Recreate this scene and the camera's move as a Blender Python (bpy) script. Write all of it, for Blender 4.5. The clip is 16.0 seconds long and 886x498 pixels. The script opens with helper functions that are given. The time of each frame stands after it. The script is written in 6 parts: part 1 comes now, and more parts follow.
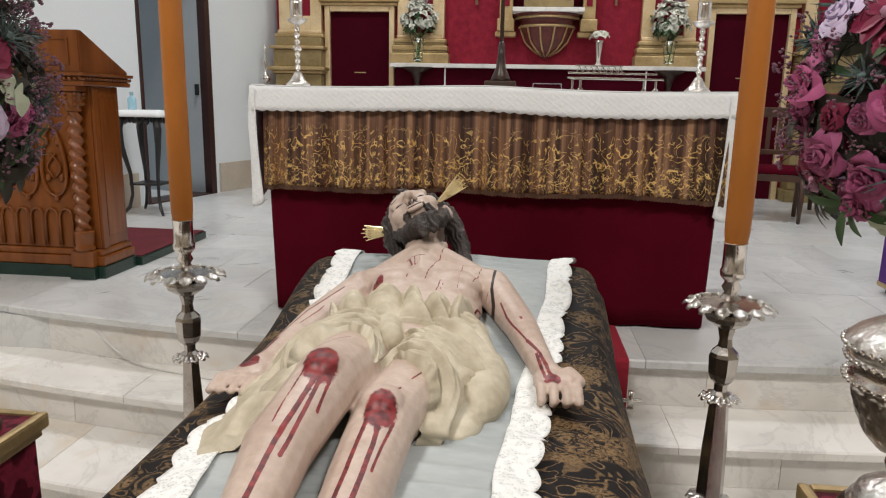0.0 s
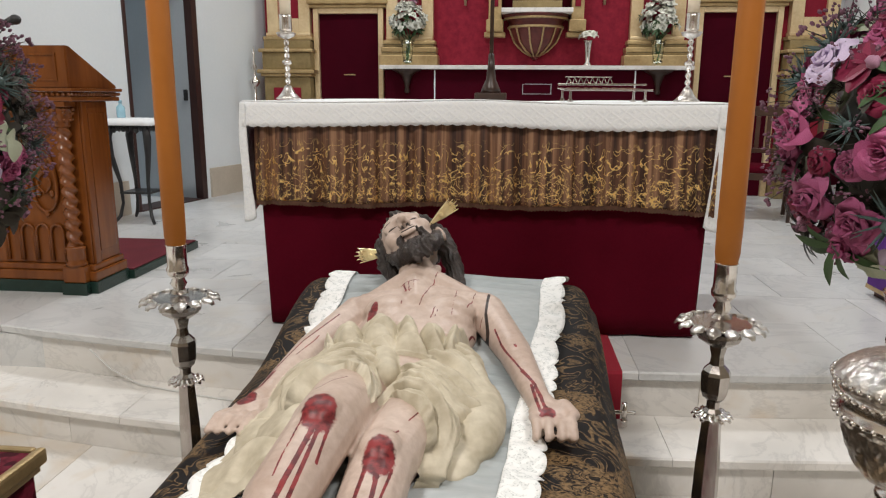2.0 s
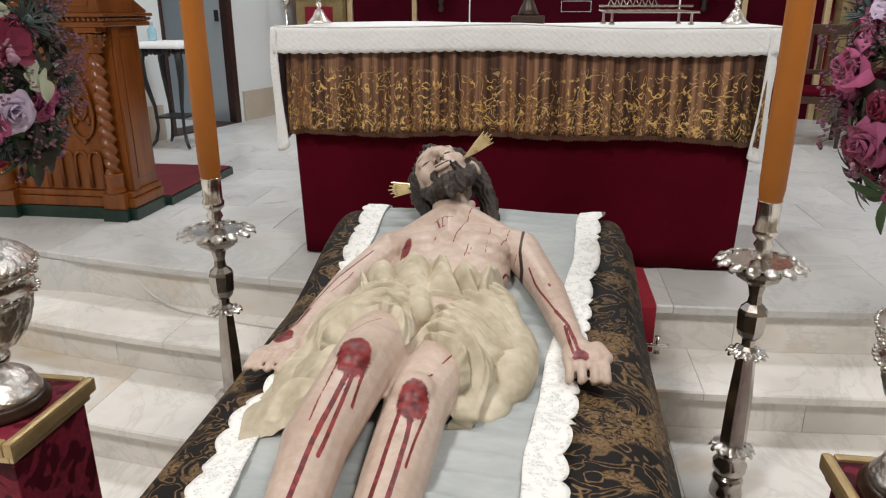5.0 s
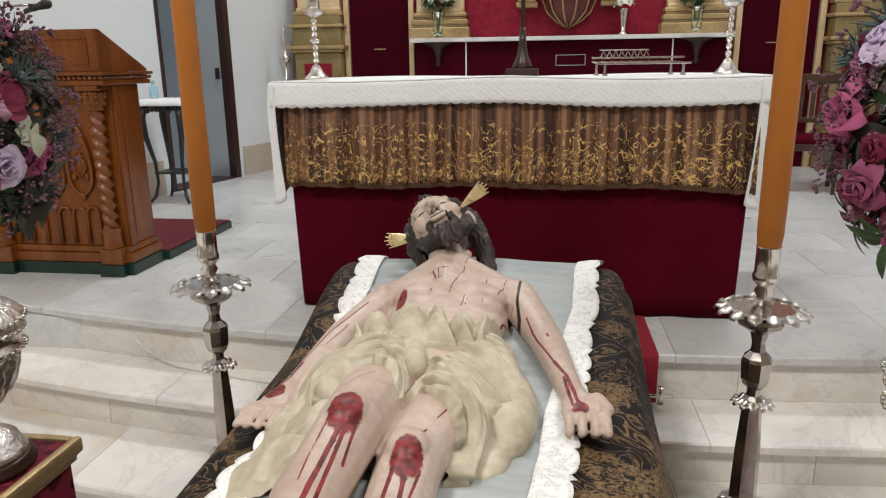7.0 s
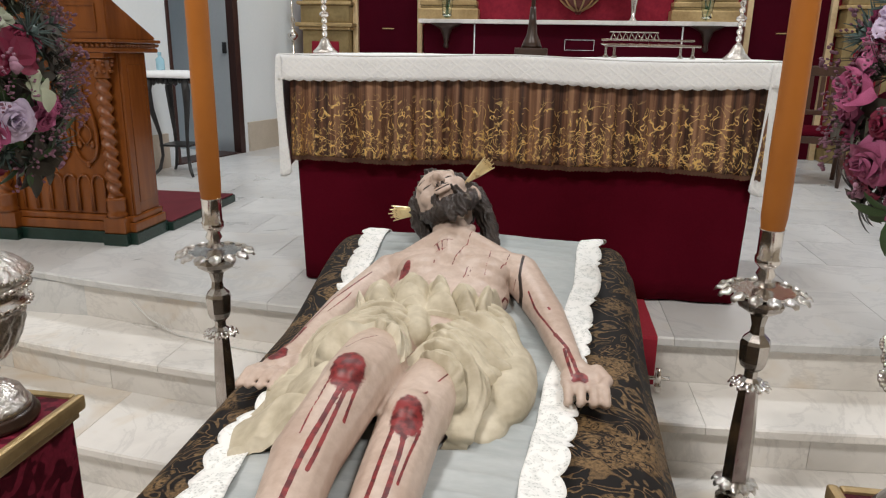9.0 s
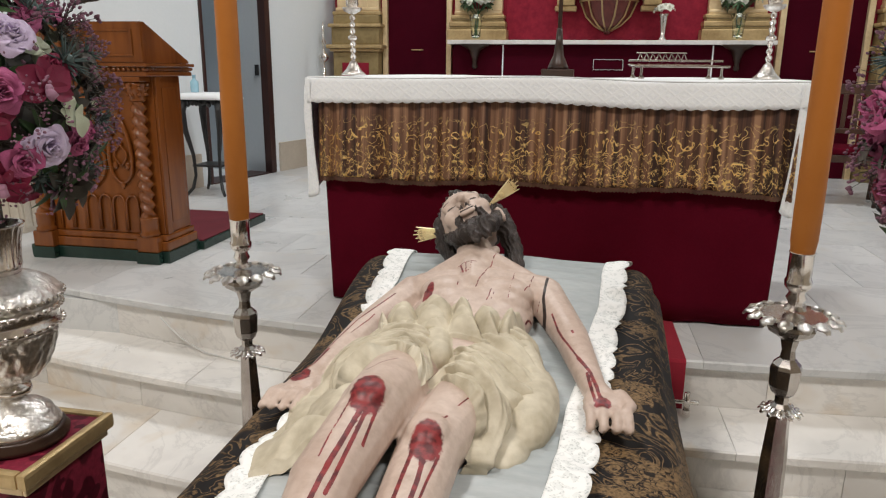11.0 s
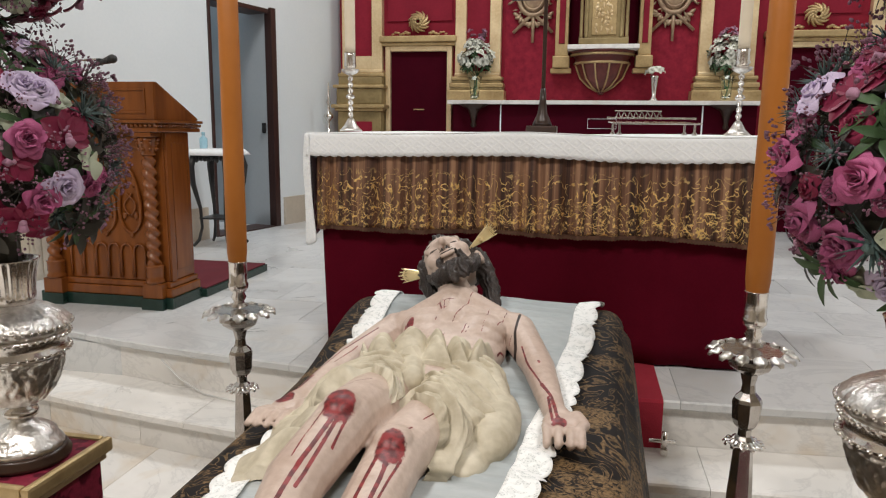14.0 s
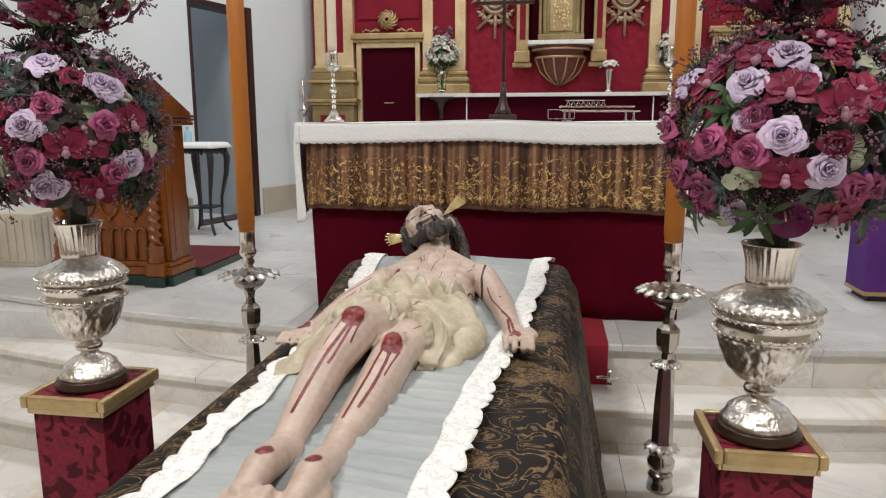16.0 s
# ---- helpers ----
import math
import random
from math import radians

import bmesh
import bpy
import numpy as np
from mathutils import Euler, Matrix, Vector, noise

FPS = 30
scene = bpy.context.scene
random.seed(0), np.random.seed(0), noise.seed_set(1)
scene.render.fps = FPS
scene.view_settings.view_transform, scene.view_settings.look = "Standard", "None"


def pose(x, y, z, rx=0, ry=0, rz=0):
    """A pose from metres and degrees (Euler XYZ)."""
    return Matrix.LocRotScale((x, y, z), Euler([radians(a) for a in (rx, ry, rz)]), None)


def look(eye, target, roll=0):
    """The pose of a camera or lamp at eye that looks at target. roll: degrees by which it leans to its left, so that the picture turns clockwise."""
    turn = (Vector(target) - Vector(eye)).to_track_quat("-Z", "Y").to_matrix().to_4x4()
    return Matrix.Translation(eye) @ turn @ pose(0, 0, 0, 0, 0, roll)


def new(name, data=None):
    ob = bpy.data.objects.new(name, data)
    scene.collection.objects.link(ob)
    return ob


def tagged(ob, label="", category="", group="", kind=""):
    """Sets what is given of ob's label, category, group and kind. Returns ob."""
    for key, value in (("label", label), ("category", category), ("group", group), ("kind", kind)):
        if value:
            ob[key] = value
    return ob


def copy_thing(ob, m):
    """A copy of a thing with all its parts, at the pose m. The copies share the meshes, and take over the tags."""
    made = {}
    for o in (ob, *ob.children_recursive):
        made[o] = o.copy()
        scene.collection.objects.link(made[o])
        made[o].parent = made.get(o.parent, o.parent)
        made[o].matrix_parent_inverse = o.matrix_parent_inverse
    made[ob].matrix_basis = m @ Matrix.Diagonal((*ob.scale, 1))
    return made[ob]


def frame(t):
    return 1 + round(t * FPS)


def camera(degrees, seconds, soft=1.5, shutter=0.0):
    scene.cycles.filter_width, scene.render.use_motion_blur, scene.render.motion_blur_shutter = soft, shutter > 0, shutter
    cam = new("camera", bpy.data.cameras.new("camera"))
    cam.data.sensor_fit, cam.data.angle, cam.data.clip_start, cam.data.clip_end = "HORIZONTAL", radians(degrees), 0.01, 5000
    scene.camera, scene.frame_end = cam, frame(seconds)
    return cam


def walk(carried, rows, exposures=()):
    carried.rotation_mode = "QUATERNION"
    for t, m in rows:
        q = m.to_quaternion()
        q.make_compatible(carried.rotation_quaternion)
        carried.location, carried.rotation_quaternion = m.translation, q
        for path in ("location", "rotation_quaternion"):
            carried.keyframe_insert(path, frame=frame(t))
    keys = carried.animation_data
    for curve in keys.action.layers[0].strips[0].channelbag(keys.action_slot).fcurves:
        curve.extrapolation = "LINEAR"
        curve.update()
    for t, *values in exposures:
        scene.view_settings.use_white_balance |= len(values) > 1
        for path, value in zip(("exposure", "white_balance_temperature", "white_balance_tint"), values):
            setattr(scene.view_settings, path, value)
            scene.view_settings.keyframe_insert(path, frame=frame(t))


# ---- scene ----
EXPOSURE = 0.0
cam = camera(64.6, 16.0, soft=1.2)
ROWS = [
    (0, 0.1055, -0.0493, 1.4076, 78.100, -1.094, 6.172),
    (0.5, 0.0956, -0.0554, 1.4187, 79.792, -0.607, 6.878),
    (1, 0.1007, -0.0533, 1.4261, 79.876, -0.792, 5.869),
    (1.5, 0.1040, -0.0556, 1.4353, 79.287, -0.973, 5.965),
    (2, 0.0999, -0.0435, 1.4898, 77.574, -0.375, 5.349),
    (2.5, 0.0829, -0.0428, 1.5275, 75.387, -1.239, 7.411),
    (3, 0.0879, -0.0448, 1.5303, 70.712, -0.869, 8.888),
    (5.5, 0.1002, -0.0123, 1.5222, 71.448, 0.237, 8.042),
    (6, 0.1080, -0.0111, 1.5217, 74.155, 1.164, 9.196),
    (6.5, 0.1073, -0.0108, 1.5209, 74.920, 0.896, 8.578),
    (7, 0.1052, 0.0025, 1.5149, 75.322, 0.767, 7.919),
    (7.5, 0.1043, -0.0030, 1.5113, 74.762, 0.602, 7.745),
    (8, 0.1099, -0.0137, 1.5029, 74.192, 0.534, 8.801),
    (8.5, 0.1129, -0.0181, 1.4993, 74.450, 0.006, 8.655),
    (9, 0.1004, -0.0136, 1.4851, 74.132, -0.929, 8.480),
    (9.5, 0.1165, -0.0189, 1.4944, 74.725, -0.281, 11.911),
    (10, 0.1130, -0.0124, 1.4939, 75.497, -1.131, 10.602),
    (12.5, 0.1170, -0.0130, 1.4951, 75.755, 0.493, 11.428),
    (13, 0.1192, -0.0134, 1.4904, 77.923, 0.291, 9.829),
    (13.5, 0.1493, -0.0632, 1.4807, 79.269, 0.156, 10.782),
    (14, 0.2134, -0.1473, 1.4794, 80.290, -0.647, 11.417),
    (14.5, 0.2193, -0.2372, 1.4902, 83.916, -0.667, 7.479),
    (15, 0.1845, -0.3722, 1.4897, 82.424, -0.243, 5.967),
    (15.5, 0.2163, -0.4649, 1.4693, 80.502, -0.463, 7.187),
    (16, 0.2685, -0.6004, 1.4541, 79.845, 0.102, 8.724),
]
walk(cam, [(t, pose(x, y, z, rx, ry, rz)) for t, x, y, z, rx, ry, rz in ROWS], exposures=[(0.0, EXPOSURE), (16.0, EXPOSURE)])

# ---- light: a church lit at night by lamps under the ceiling ----
def room_lamp(name, x, y, z, sx, sy, watts, color, target=None):
    d = bpy.data.lights.new(name, "AREA")
    d.shape, d.size, d.size_y, d.energy, d.color = "RECTANGLE", sx, sy, watts, color
    ob = new(name, d)
    ob.matrix_world = look((x, y, z), target or (x, y + 0.001, 0))
    return ob


world = bpy.data.worlds.new("world")
world.use_nodes = True
world.node_tree.nodes["Background"].inputs[0].default_value = (0.9, 0.95, 1.0, 1)
world.node_tree.nodes["Background"].inputs[1].default_value = 0.01
scene.world = world
room_lamp("nave_lamp", -2.0, -1.2, 5.6, 0.8, 0.8, 173, (1.0, 0.95, 0.91))
room_lamp("nave_lamp", 2.0, -1.2, 5.6, 0.8, 0.8, 138, (1.0, 0.95, 0.91))
room_lamp("chancel_lamp", -1.2, 4.7, 5.7, 0.8, 0.8, 86, (0.97, 0.98, 1.0))
room_lamp("chancel_lamp", 1.9, 4.7, 5.7, 0.8, 0.8, 80, (0.97, 0.98, 1.0))
room_lamp("sacristy_lamp", -4.2, 6.6, 3.6, 0.5, 0.5, 22, (0.85, 0.93, 1.0))


# ---- materials ----
def node_mat(name, rough=0.5, metal=0.0, spec=0.5):
    m = bpy.data.materials.new(name)
    m.use_nodes = True
    b = m.node_tree.nodes["Principled BSDF"]
    b.inputs["Roughness"].default_value = rough
    b.inputs["Metallic"].default_value = metal
    b.inputs["Specular IOR Level"].default_value = spec
    return m, m.node_tree.nodes, m.node_tree.links, b


def coords(n, l, kind="Object", scale=(1, 1, 1)):
    tc, mp = n.new("ShaderNodeTexCoord"), n.new("ShaderNodeMapping")
    mp.inputs["Scale"].default_value = scale
    l.new(tc.outputs[kind], mp.inputs["Vector"])
    return mp.outputs["Vector"]


def noise_tex(n, l, vec, scale, detail=4.0, rough=0.55, distort=0.0):
    t = n.new("ShaderNodeTexNoise")
    t.inputs["Scale"].default_value, t.inputs["Detail"].default_value = scale, detail
    t.inputs["Roughness"].default_value, t.inputs["Distortion"].default_value = rough, distort
    l.new(vec, t.inputs["Vector"])
    return t.outputs["Fac"]


def ramp(n, l, fac, stops):
    r = n.new("ShaderNodeValToRGB")
    e = r.color_ramp.elements
    e[0].position, e[0].color = stops[0][0], (*stops[0][1], 1)
    e[1].position, e[1].color = stops[-1][0], (*stops[-1][1], 1)
    for p, c in stops[1:-1]:
        k = e.new(p)
        k.color = (*c, 1)
    l.new(fac, r.inputs["Fac"])
    return r.outputs["Color"]


def mix(n, l, fac, a, b, mode="MIX"):
    x = n.new("ShaderNodeMix")
    x.data_type, x.blend_type = "RGBA", mode
    for sock, v in ((x.inputs[0], fac), (x.inputs[6], a), (x.inputs[7], b)):
        if isinstance(v, (int, float)):
            sock.default_value = v
        elif isinstance(v, tuple):
            sock.default_value = (*v, 1)
        else:
            l.new(v, sock)
    return x.outputs[2]


def bump(n, l, b, height, strength=0.3, dist=0.01):
    k = n.new("ShaderNodeBump")
    k.inputs["Strength"].default_value, k.inputs["Distance"].default_value = strength, dist
    l.new(height, k.inputs["Height"])
    l.new(k.outputs["Normal"], b.inputs["Normal"])


def two_scale(name, dark, light, fine, coarse, rough=0.6, metal=0.0, relief=0.2, dist=0.003, spec=0.5, kind="Object", stretch=(1, 1, 1), sheen=0.0, rough_var=0.0):
    m, n, l, b = node_mat(name, rough, metal, spec)
    v = coords(n, l, kind, stretch)
    f, c = noise_tex(n, l, v, fine, 5), noise_tex(n, l, v, coarse, 3)
    big = ramp(n, l, c, [(0.3, dark), (0.7, light)])
    col = mix(n, l, 0.35, big, ramp(n, l, f, [(0.3, dark), (0.7, light)]))
    l.new(col, b.inputs["Base Color"])
    if relief:
        bump(n, l, b, f, relief, dist)
    if sheen:
        b.inputs["Sheen Weight"].default_value = sheen
    if rough_var:
        mr = n.new("ShaderNodeMapRange")
        mr.inputs["To Min"].default_value, mr.inputs["To Max"].default_value = max(0, rough - rough_var), rough + rough_var
        l.new(c, mr.inputs["Value"])
        l.new(mr.outputs[0], b.inputs["Roughness"])
    return m


def marble(name, base, vein, warm):
    m, n, l, b = node_mat(name, 0.22, 0, 0.45)
    geo = n.new("ShaderNodeNewGeometry")
    info = n.new("ShaderNodeObjectInfo")
    add = n.new("ShaderNodeVectorMath")
    l.new(geo.outputs["Position"], add.inputs[0])
    mul = n.new("ShaderNodeVectorMath")
    mul.operation = "SCALE"
    mul.inputs[0].default_value = (37.0, 51.0, 23.0)
    l.new(info.outputs["Random"], mul.inputs["Scale"])
    l.new(mul.outputs[0], add.inputs[1])
    v = add.outputs[0]
    cloud = noise_tex(n, l, v, 2.2, 5, 0.6, 0.8)
    veins = noise_tex(n, l, v, 1.6, 6, 0.65, 2.2)
    fine = noise_tex(n, l, v, 60, 3)
    col = ramp(n, l, cloud, [(0.3, tuple(k * 0.86 for k in base)), (0.6, base)])
    vein_f = ramp(n, l, veins, [(0.47, (0, 0, 0)), (0.5, (0.34, 0.34, 0.34)), (0.54, (0, 0, 0))])
    col = mix(n, l, vein_f, col, vein)
    w = noise_tex(n, l, v, 1.5, 4, 0.6, 0.6)
    col = mix(n, l, ramp(n, l, w, [(0.58, (0, 0, 0)), (0.72, (0.75, 0.75, 0.75))]), col, warm)
    tone = n.new("ShaderNodeMapRange")
    tone.inputs["To Min"].default_value, tone.inputs["To Max"].default_value = 0.9, 1.03
    l.new(info.outputs["Random"], tone.inputs["Value"])
    hsv = n.new("ShaderNodeHueSaturation")
    l.new(tone.outputs[0], hsv.inputs["Value"])
    l.new(col, hsv.inputs["Color"])
    l.new(hsv.outputs[0], b.inputs["Base Color"])
    bump(n, l, b, fine, 0.05, 0.001)
    rr = n.new("ShaderNodeMapRange")
    rr.inputs["To Min"].default_value, rr.inputs["To Max"].default_value = 0.2, 0.42
    l.new(cloud, rr.inputs["Value"])
    l.new(rr.outputs[0], b.inputs["Roughness"])
    return m


def repousse(name, dark, light, rough, scale, relief=0.6, metal=1.0):
    """Beaten metal with chased foliage relief; the colour follows it from light to dark."""
    m, n, l, b = node_mat(name, rough, metal)
    v = coords(n, l)
    wav = n.new("ShaderNodeTexVoronoi")
    wav.feature = "SMOOTH_F1"
    wav.inputs["Scale"].default_value = scale
    warp = n.new("ShaderNodeTexNoise")
    warp.inputs["Scale"].default_value = scale * 0.6
    l.new(v, warp.inputs["Vector"])
    vm = n.new("ShaderNodeVectorMath")
    vm.operation = "MULTIPLY_ADD"
    vm.inputs[1].default_value = (0.05, 0.05, 0.05)
    l.new(warp.outputs["Color"], vm.inputs[0])
    l.new(v, vm.inputs[2])
    l.new(vm.outputs[0], wav.inputs["Vector"])
    f = noise_tex(n, l, v, scale * 2.5, 4)
    h = mix(n, l, 0.35, wav.outputs["Distance"], f)
    l.new(ramp(n, l, h, [(0.2, light), (0.65, dark)]), b.inputs["Base Color"])
    bump(n, l, b, h, relief, 0.006)
    return m


MARBLE = marble("white_marble", (0.84, 0.82, 0.78), (0.52, 0.51, 0.49), (0.64, 0.50, 0.33))
MARBLE_DAIS = marble("grey_white_marble", (0.69, 0.70, 0.695), (0.42, 0.44, 0.45), (0.64, 0.61, 0.55))
PLASTER = two_scale("white_plaster", (0.72, 0.77, 0.79), (0.79, 0.83, 0.84), 40, 1.2, 0.75, relief=0.08)
# dark ochre for walls and ceiling out of view, to cut bounced light
PLASTER_UNSEEN = two_scale("ochre_nave_plaster", (0.30, 0.26, 0.20), (0.40, 0.35, 0.28), 40, 1.2, 0.85, relief=0.08)
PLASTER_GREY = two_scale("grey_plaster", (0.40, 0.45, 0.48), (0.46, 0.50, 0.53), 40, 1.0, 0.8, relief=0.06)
STONE_BASE = two_scale("beige_stone", (0.46, 0.40, 0.32), (0.58, 0.51, 0.42), 60, 3, 0.45, relief=0.1)
DOOR_WOOD = two_scale("dark_door_wood", (0.03, 0.012, 0.010), (0.06, 0.025, 0.02), 30, 4, 0.4, stretch=(1, 1, 0.1))
VELVET = two_scale("crimson_velvet", (0.066, 0.0018, 0.008), (0.098, 0.0036, 0.013), 120, 2.5, 0.95, relief=0.15, spec=0.06)
VELVET_DARK = two_scale("dark_crimson_panel", (0.040, 0.002, 0.007), (0.060, 0.003, 0.010), 90, 3, 0.95, relief=0.1, spec=0.05)
DAMASK, n, l, b = node_mat("crimson_damask", 0.6, 0, 0.2)
v = coords(n, l)
motif = noise_tex(n, l, v, 11, 1.2, 0.4, 1.6)
tone = ramp(n, l, noise_tex(n, l, v, 90, 4), [(0.3, (0.6, 0.6, 0.6)), (0.7, (1, 1, 1))])
l.new(mix(n, l, 1.0, ramp(n, l, motif, [(0.47, (0.085, 0.004, 0.014)), (0.50, (0.25, 0.022, 0.048))]), tone, "MULTIPLY"), b.inputs["Base Color"])
bump(n, l, b, motif, 0.2, 0.003)
RED_PAINT = two_scale("oxblood_painted_wood", (0.19, 0.011, 0.025), (0.28, 0.018, 0.037), 50, 4, 0.7, relief=0.08, spec=0.15)
GILT = two_scale("worn_gilding", (0.36, 0.25, 0.115), (0.64, 0.48, 0.25), 45, 5, 0.42, 0.55, relief=0.2, rough_var=0.12)
GILT_PALE = two_scale("pale_gilding", (0.60, 0.43, 0.23), (0.86, 0.70, 0.44), 45, 5, 0.40, 0.4, relief=0.12)
OLIVE_GOLD = two_scale("olive_gold_marbling", (0.20, 0.145, 0.06), (0.40, 0.30, 0.14), 30, 5, 0.4, 0.2, relief=0.1)
# the chancel's cool light is put into this white as a bluish tint
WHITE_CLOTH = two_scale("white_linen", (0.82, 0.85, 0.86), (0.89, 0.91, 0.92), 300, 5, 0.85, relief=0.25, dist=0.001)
WOOD_LECTERN = two_scale("varnished_oak", (0.11, 0.031, 0.006), (0.29, 0.090, 0.018), 30, 4, 0.20, relief=0.12, stretch=(1, 1, 0.12), rough_var=0.08)
GREEN_MARBLE = two_scale("dark_green_marble", (0.006, 0.022, 0.016), (0.02, 0.05, 0.038), 25, 6, 0.25, relief=0)
SILVER = repousse("chased_silver", (0.58, 0.55, 0.51), (0.97, 0.95, 0.92), 0.33, 48, 0.75)
SILVER_PLAIN = two_scale("polished_silver", (0.62, 0.58, 0.54), (0.92, 0.89, 0.85), 40, 6, 0.22, 1.0, relief=0.3, rough_var=0.08)
PEWTER = two_scale("dark_silver", (0.30, 0.275, 0.25), (0.64, 0.60, 0.56), 45, 8, 0.22, 1.0, relief=0.15)
WAX_ORANGE = two_scale("orange_wax", (0.40, 0.132, 0.018), (0.51, 0.182, 0.030), 14, 3, 0.45, relief=0.06, spec=0.4)
WAX_CREAM = two_scale("cream_wax", (0.78, 0.68, 0.52), (0.86, 0.77, 0.62), 14, 3, 0.5, relief=0.05)
DARK_WOOD = two_scale("dark_wood", (0.018, 0.009, 0.006), (0.05, 0.024, 0.014), 30, 4, 0.35, stretch=(1, 1, 0.2))
BLACK_METAL = two_scale("black_metal", (0.012, 0.012, 0.013), (0.03, 0.03, 0.03), 60, 5, 0.4, relief=0.1)


# ---- building helpers ----
def finish(name, bm, mat, smooth=False):
    bmesh.ops.recalc_face_normals(bm, faces=bm.faces)
    me = bpy.data.meshes.new(name)
    bm.to_mesh(me)
    bm.free()
    for m in (mat if isinstance(mat, (list, tuple)) else [mat]):
        me.materials.append(m)
    if smooth:
        me.polygons.foreach_set("use_smooth", [True] * len(me.polygons))
    return me


def part(name, bm, mat, parent=None, label="", smooth=False, m=None):
    ob = new(name, finish(name, bm, mat, smooth))
    if parent is not None:
        ob.parent = parent
    if m is not None:
        ob.matrix_basis = m
    if label:
        ob["label"] = label
    return ob


def thing(name, label, category, m=None, group="", kind=""):
    ob = new(name)
    ob.empty_display_size = 0.1
    if m is not None:
        ob.matrix_basis = m
    return tagged(ob, label, category, group, kind)


def box(bm, x0, x1, y0, y1, z0, z1, bevel=0.0, m=None):
    r = bmesh.ops.create_cube(bm, size=1.0, matrix=Matrix.LocRotScale(((x0 + x1) / 2, (y0 + y1) / 2, (z0 + z1) / 2), None, (abs(x1 - x0), abs(y1 - y0), abs(z1 - z0))))
    vs = r["verts"]
    if bevel:
        es = list({e for v in vs for e in v.link_edges})
        g = bmesh.ops.bevel(bm, geom=es, offset=bevel, segments=2, affect="EDGES", profile=0.6)
        vs = list({v for f in g["faces"] for v in f.verts} | {v for v in vs if v.is_valid})
    if m is not None:
        bmesh.ops.transform(bm, matrix=m, verts=vs)
    return bm


def new_box(*a, **k):
    return box(bmesh.new(), *a, **k)


def lathe(profile, seg=28, bm=None, m=None, wave=None):
    """profile: (radius, z) from the bottom up. wave(i, a): a factor on the radius."""
    bm = bm or bmesh.new()
    rings = []
    for i, (r, z) in enumerate(profile):
        ring = []
        for k in range(seg):
            a = 2 * math.pi * k / seg
            q = r * (wave(i, a) if wave else 1)
            p = Vector((q * math.cos(a), q * math.sin(a), z))
            ring.append(bm.verts.new(m @ p if m is not None else p))
        rings.append(ring)
    for a, b in zip(rings, rings[1:]):
        for k in range(seg):
            bm.faces.new((a[k], a[(k + 1) % seg], b[(k + 1) % seg], b[k]))
    bm.faces.new(rings[0][::-1])
    bm.faces.new(rings[-1])
    return bm


def tube(pts, radii, seg=8, bm=None, flat=1.0):
    """A tube along points, capped; flat squeezes it along its second axis."""
    bm = bm or bmesh.new()
    pts = [Vector(p) for p in pts]
    if not hasattr(radii, "__len__"):
        radii = [radii] * len(pts)
    rings, ref = [], None
    for i, p in enumerate(pts):
        d = (pts[min(i + 1, len(pts) - 1)] - pts[max(i - 1, 0)]).normalized()
        if ref is None:
            ref = d.orthogonal().normalized()
        ref = (ref - d * ref.dot(d)).normalized()
        s = d.cross(ref)
        rings.append([bm.verts.new(p + radii[i] * (math.cos(2 * math.pi * k / seg) * ref + flat * math.sin(2 * math.pi * k / seg) * s)) for k in range(seg)])
    for a, b in zip(rings, rings[1:]):
        for k in range(seg):
            bm.faces.new((a[k], a[(k + 1) % seg], b[(k + 1) % seg], b[k]))
    bm.faces.new(rings[0][::-1])
    bm.faces.new(rings[-1])
    return bm


def ball(bm, c, r, sub=2, scale=(1, 1, 1), rot=None):
    m = Matrix.LocRotScale(c, rot, Vector(scale) * r)
    bmesh.ops.create_icosphere(bm, subdivisions=sub, radius=1.0, matrix=m)
    return bm


def sheet(nu, nv, fn, bm=None, thick=0.0):
    """A grid surface fn(u, v), with an offset back face when thick."""
    bm = bm or bmesh.new()
    g = [[bm.verts.new(fn(i / nu, j / nv)) for j in range(nv + 1)] for i in range(nu + 1)]
    fs = [bm.faces.new((g[i][j], g[i + 1][j], g[i + 1][j + 1], g[i][j + 1])) for i in range(nu) for j in range(nv)]
    if thick:
        bmesh.ops.recalc_face_normals(bm, faces=fs)
        bmesh.ops.solidify(bm, geom=fs, thickness=thick)
    return bm


# ---- setting: nave floor, three curved steps, chancel ----
STEP_X, STEP_R = 0.25, 11.0
TIERS = [(1.775, 0.16), (2.13, 0.315), (2.42, 0.50)]


def arc_y(x, y0):
    return y0 + STEP_R - math.sqrt(STEP_R ** 2 - (x - STEP_X) ** 2)


floor = tagged(part("floor", new_box(-6, 6.4, -6, 3.0, -0.12, 0.0), MARBLE), "worn white marble nave floor", "floor", kind="structure")


def arc_slab(x0, x1, y0, front, depth, z0, z1, round_nose=0.006):
    """A slab between two arcs, from x0 to x1, whose nose lies `front` before the arc y0."""
    n = 5
    bm = bmesh.new()
    rows = []
    for i in range(n + 1):
        x = x0 + (x1 - x0) * i / n
        y = arc_y(x, y0) - front
        rows.append([bm.verts.new(p) for p in ((x, y + depth, z0), (x, y + round_nose, z0), (x, y, z0 + round_nose), (x, y, z1 - round_nose), (x, y + round_nose, z1), (x, y + depth, z1))])
    for a, b in zip(rows, rows[1:]):
        for k in range(6):
            bm.faces.new((a[k], a[(k + 1) % 6], b[(k + 1) % 6], b[k]))
    bm.faces.new(rows[0])
    bm.faces.new(rows[-1][::-1])
    return bm


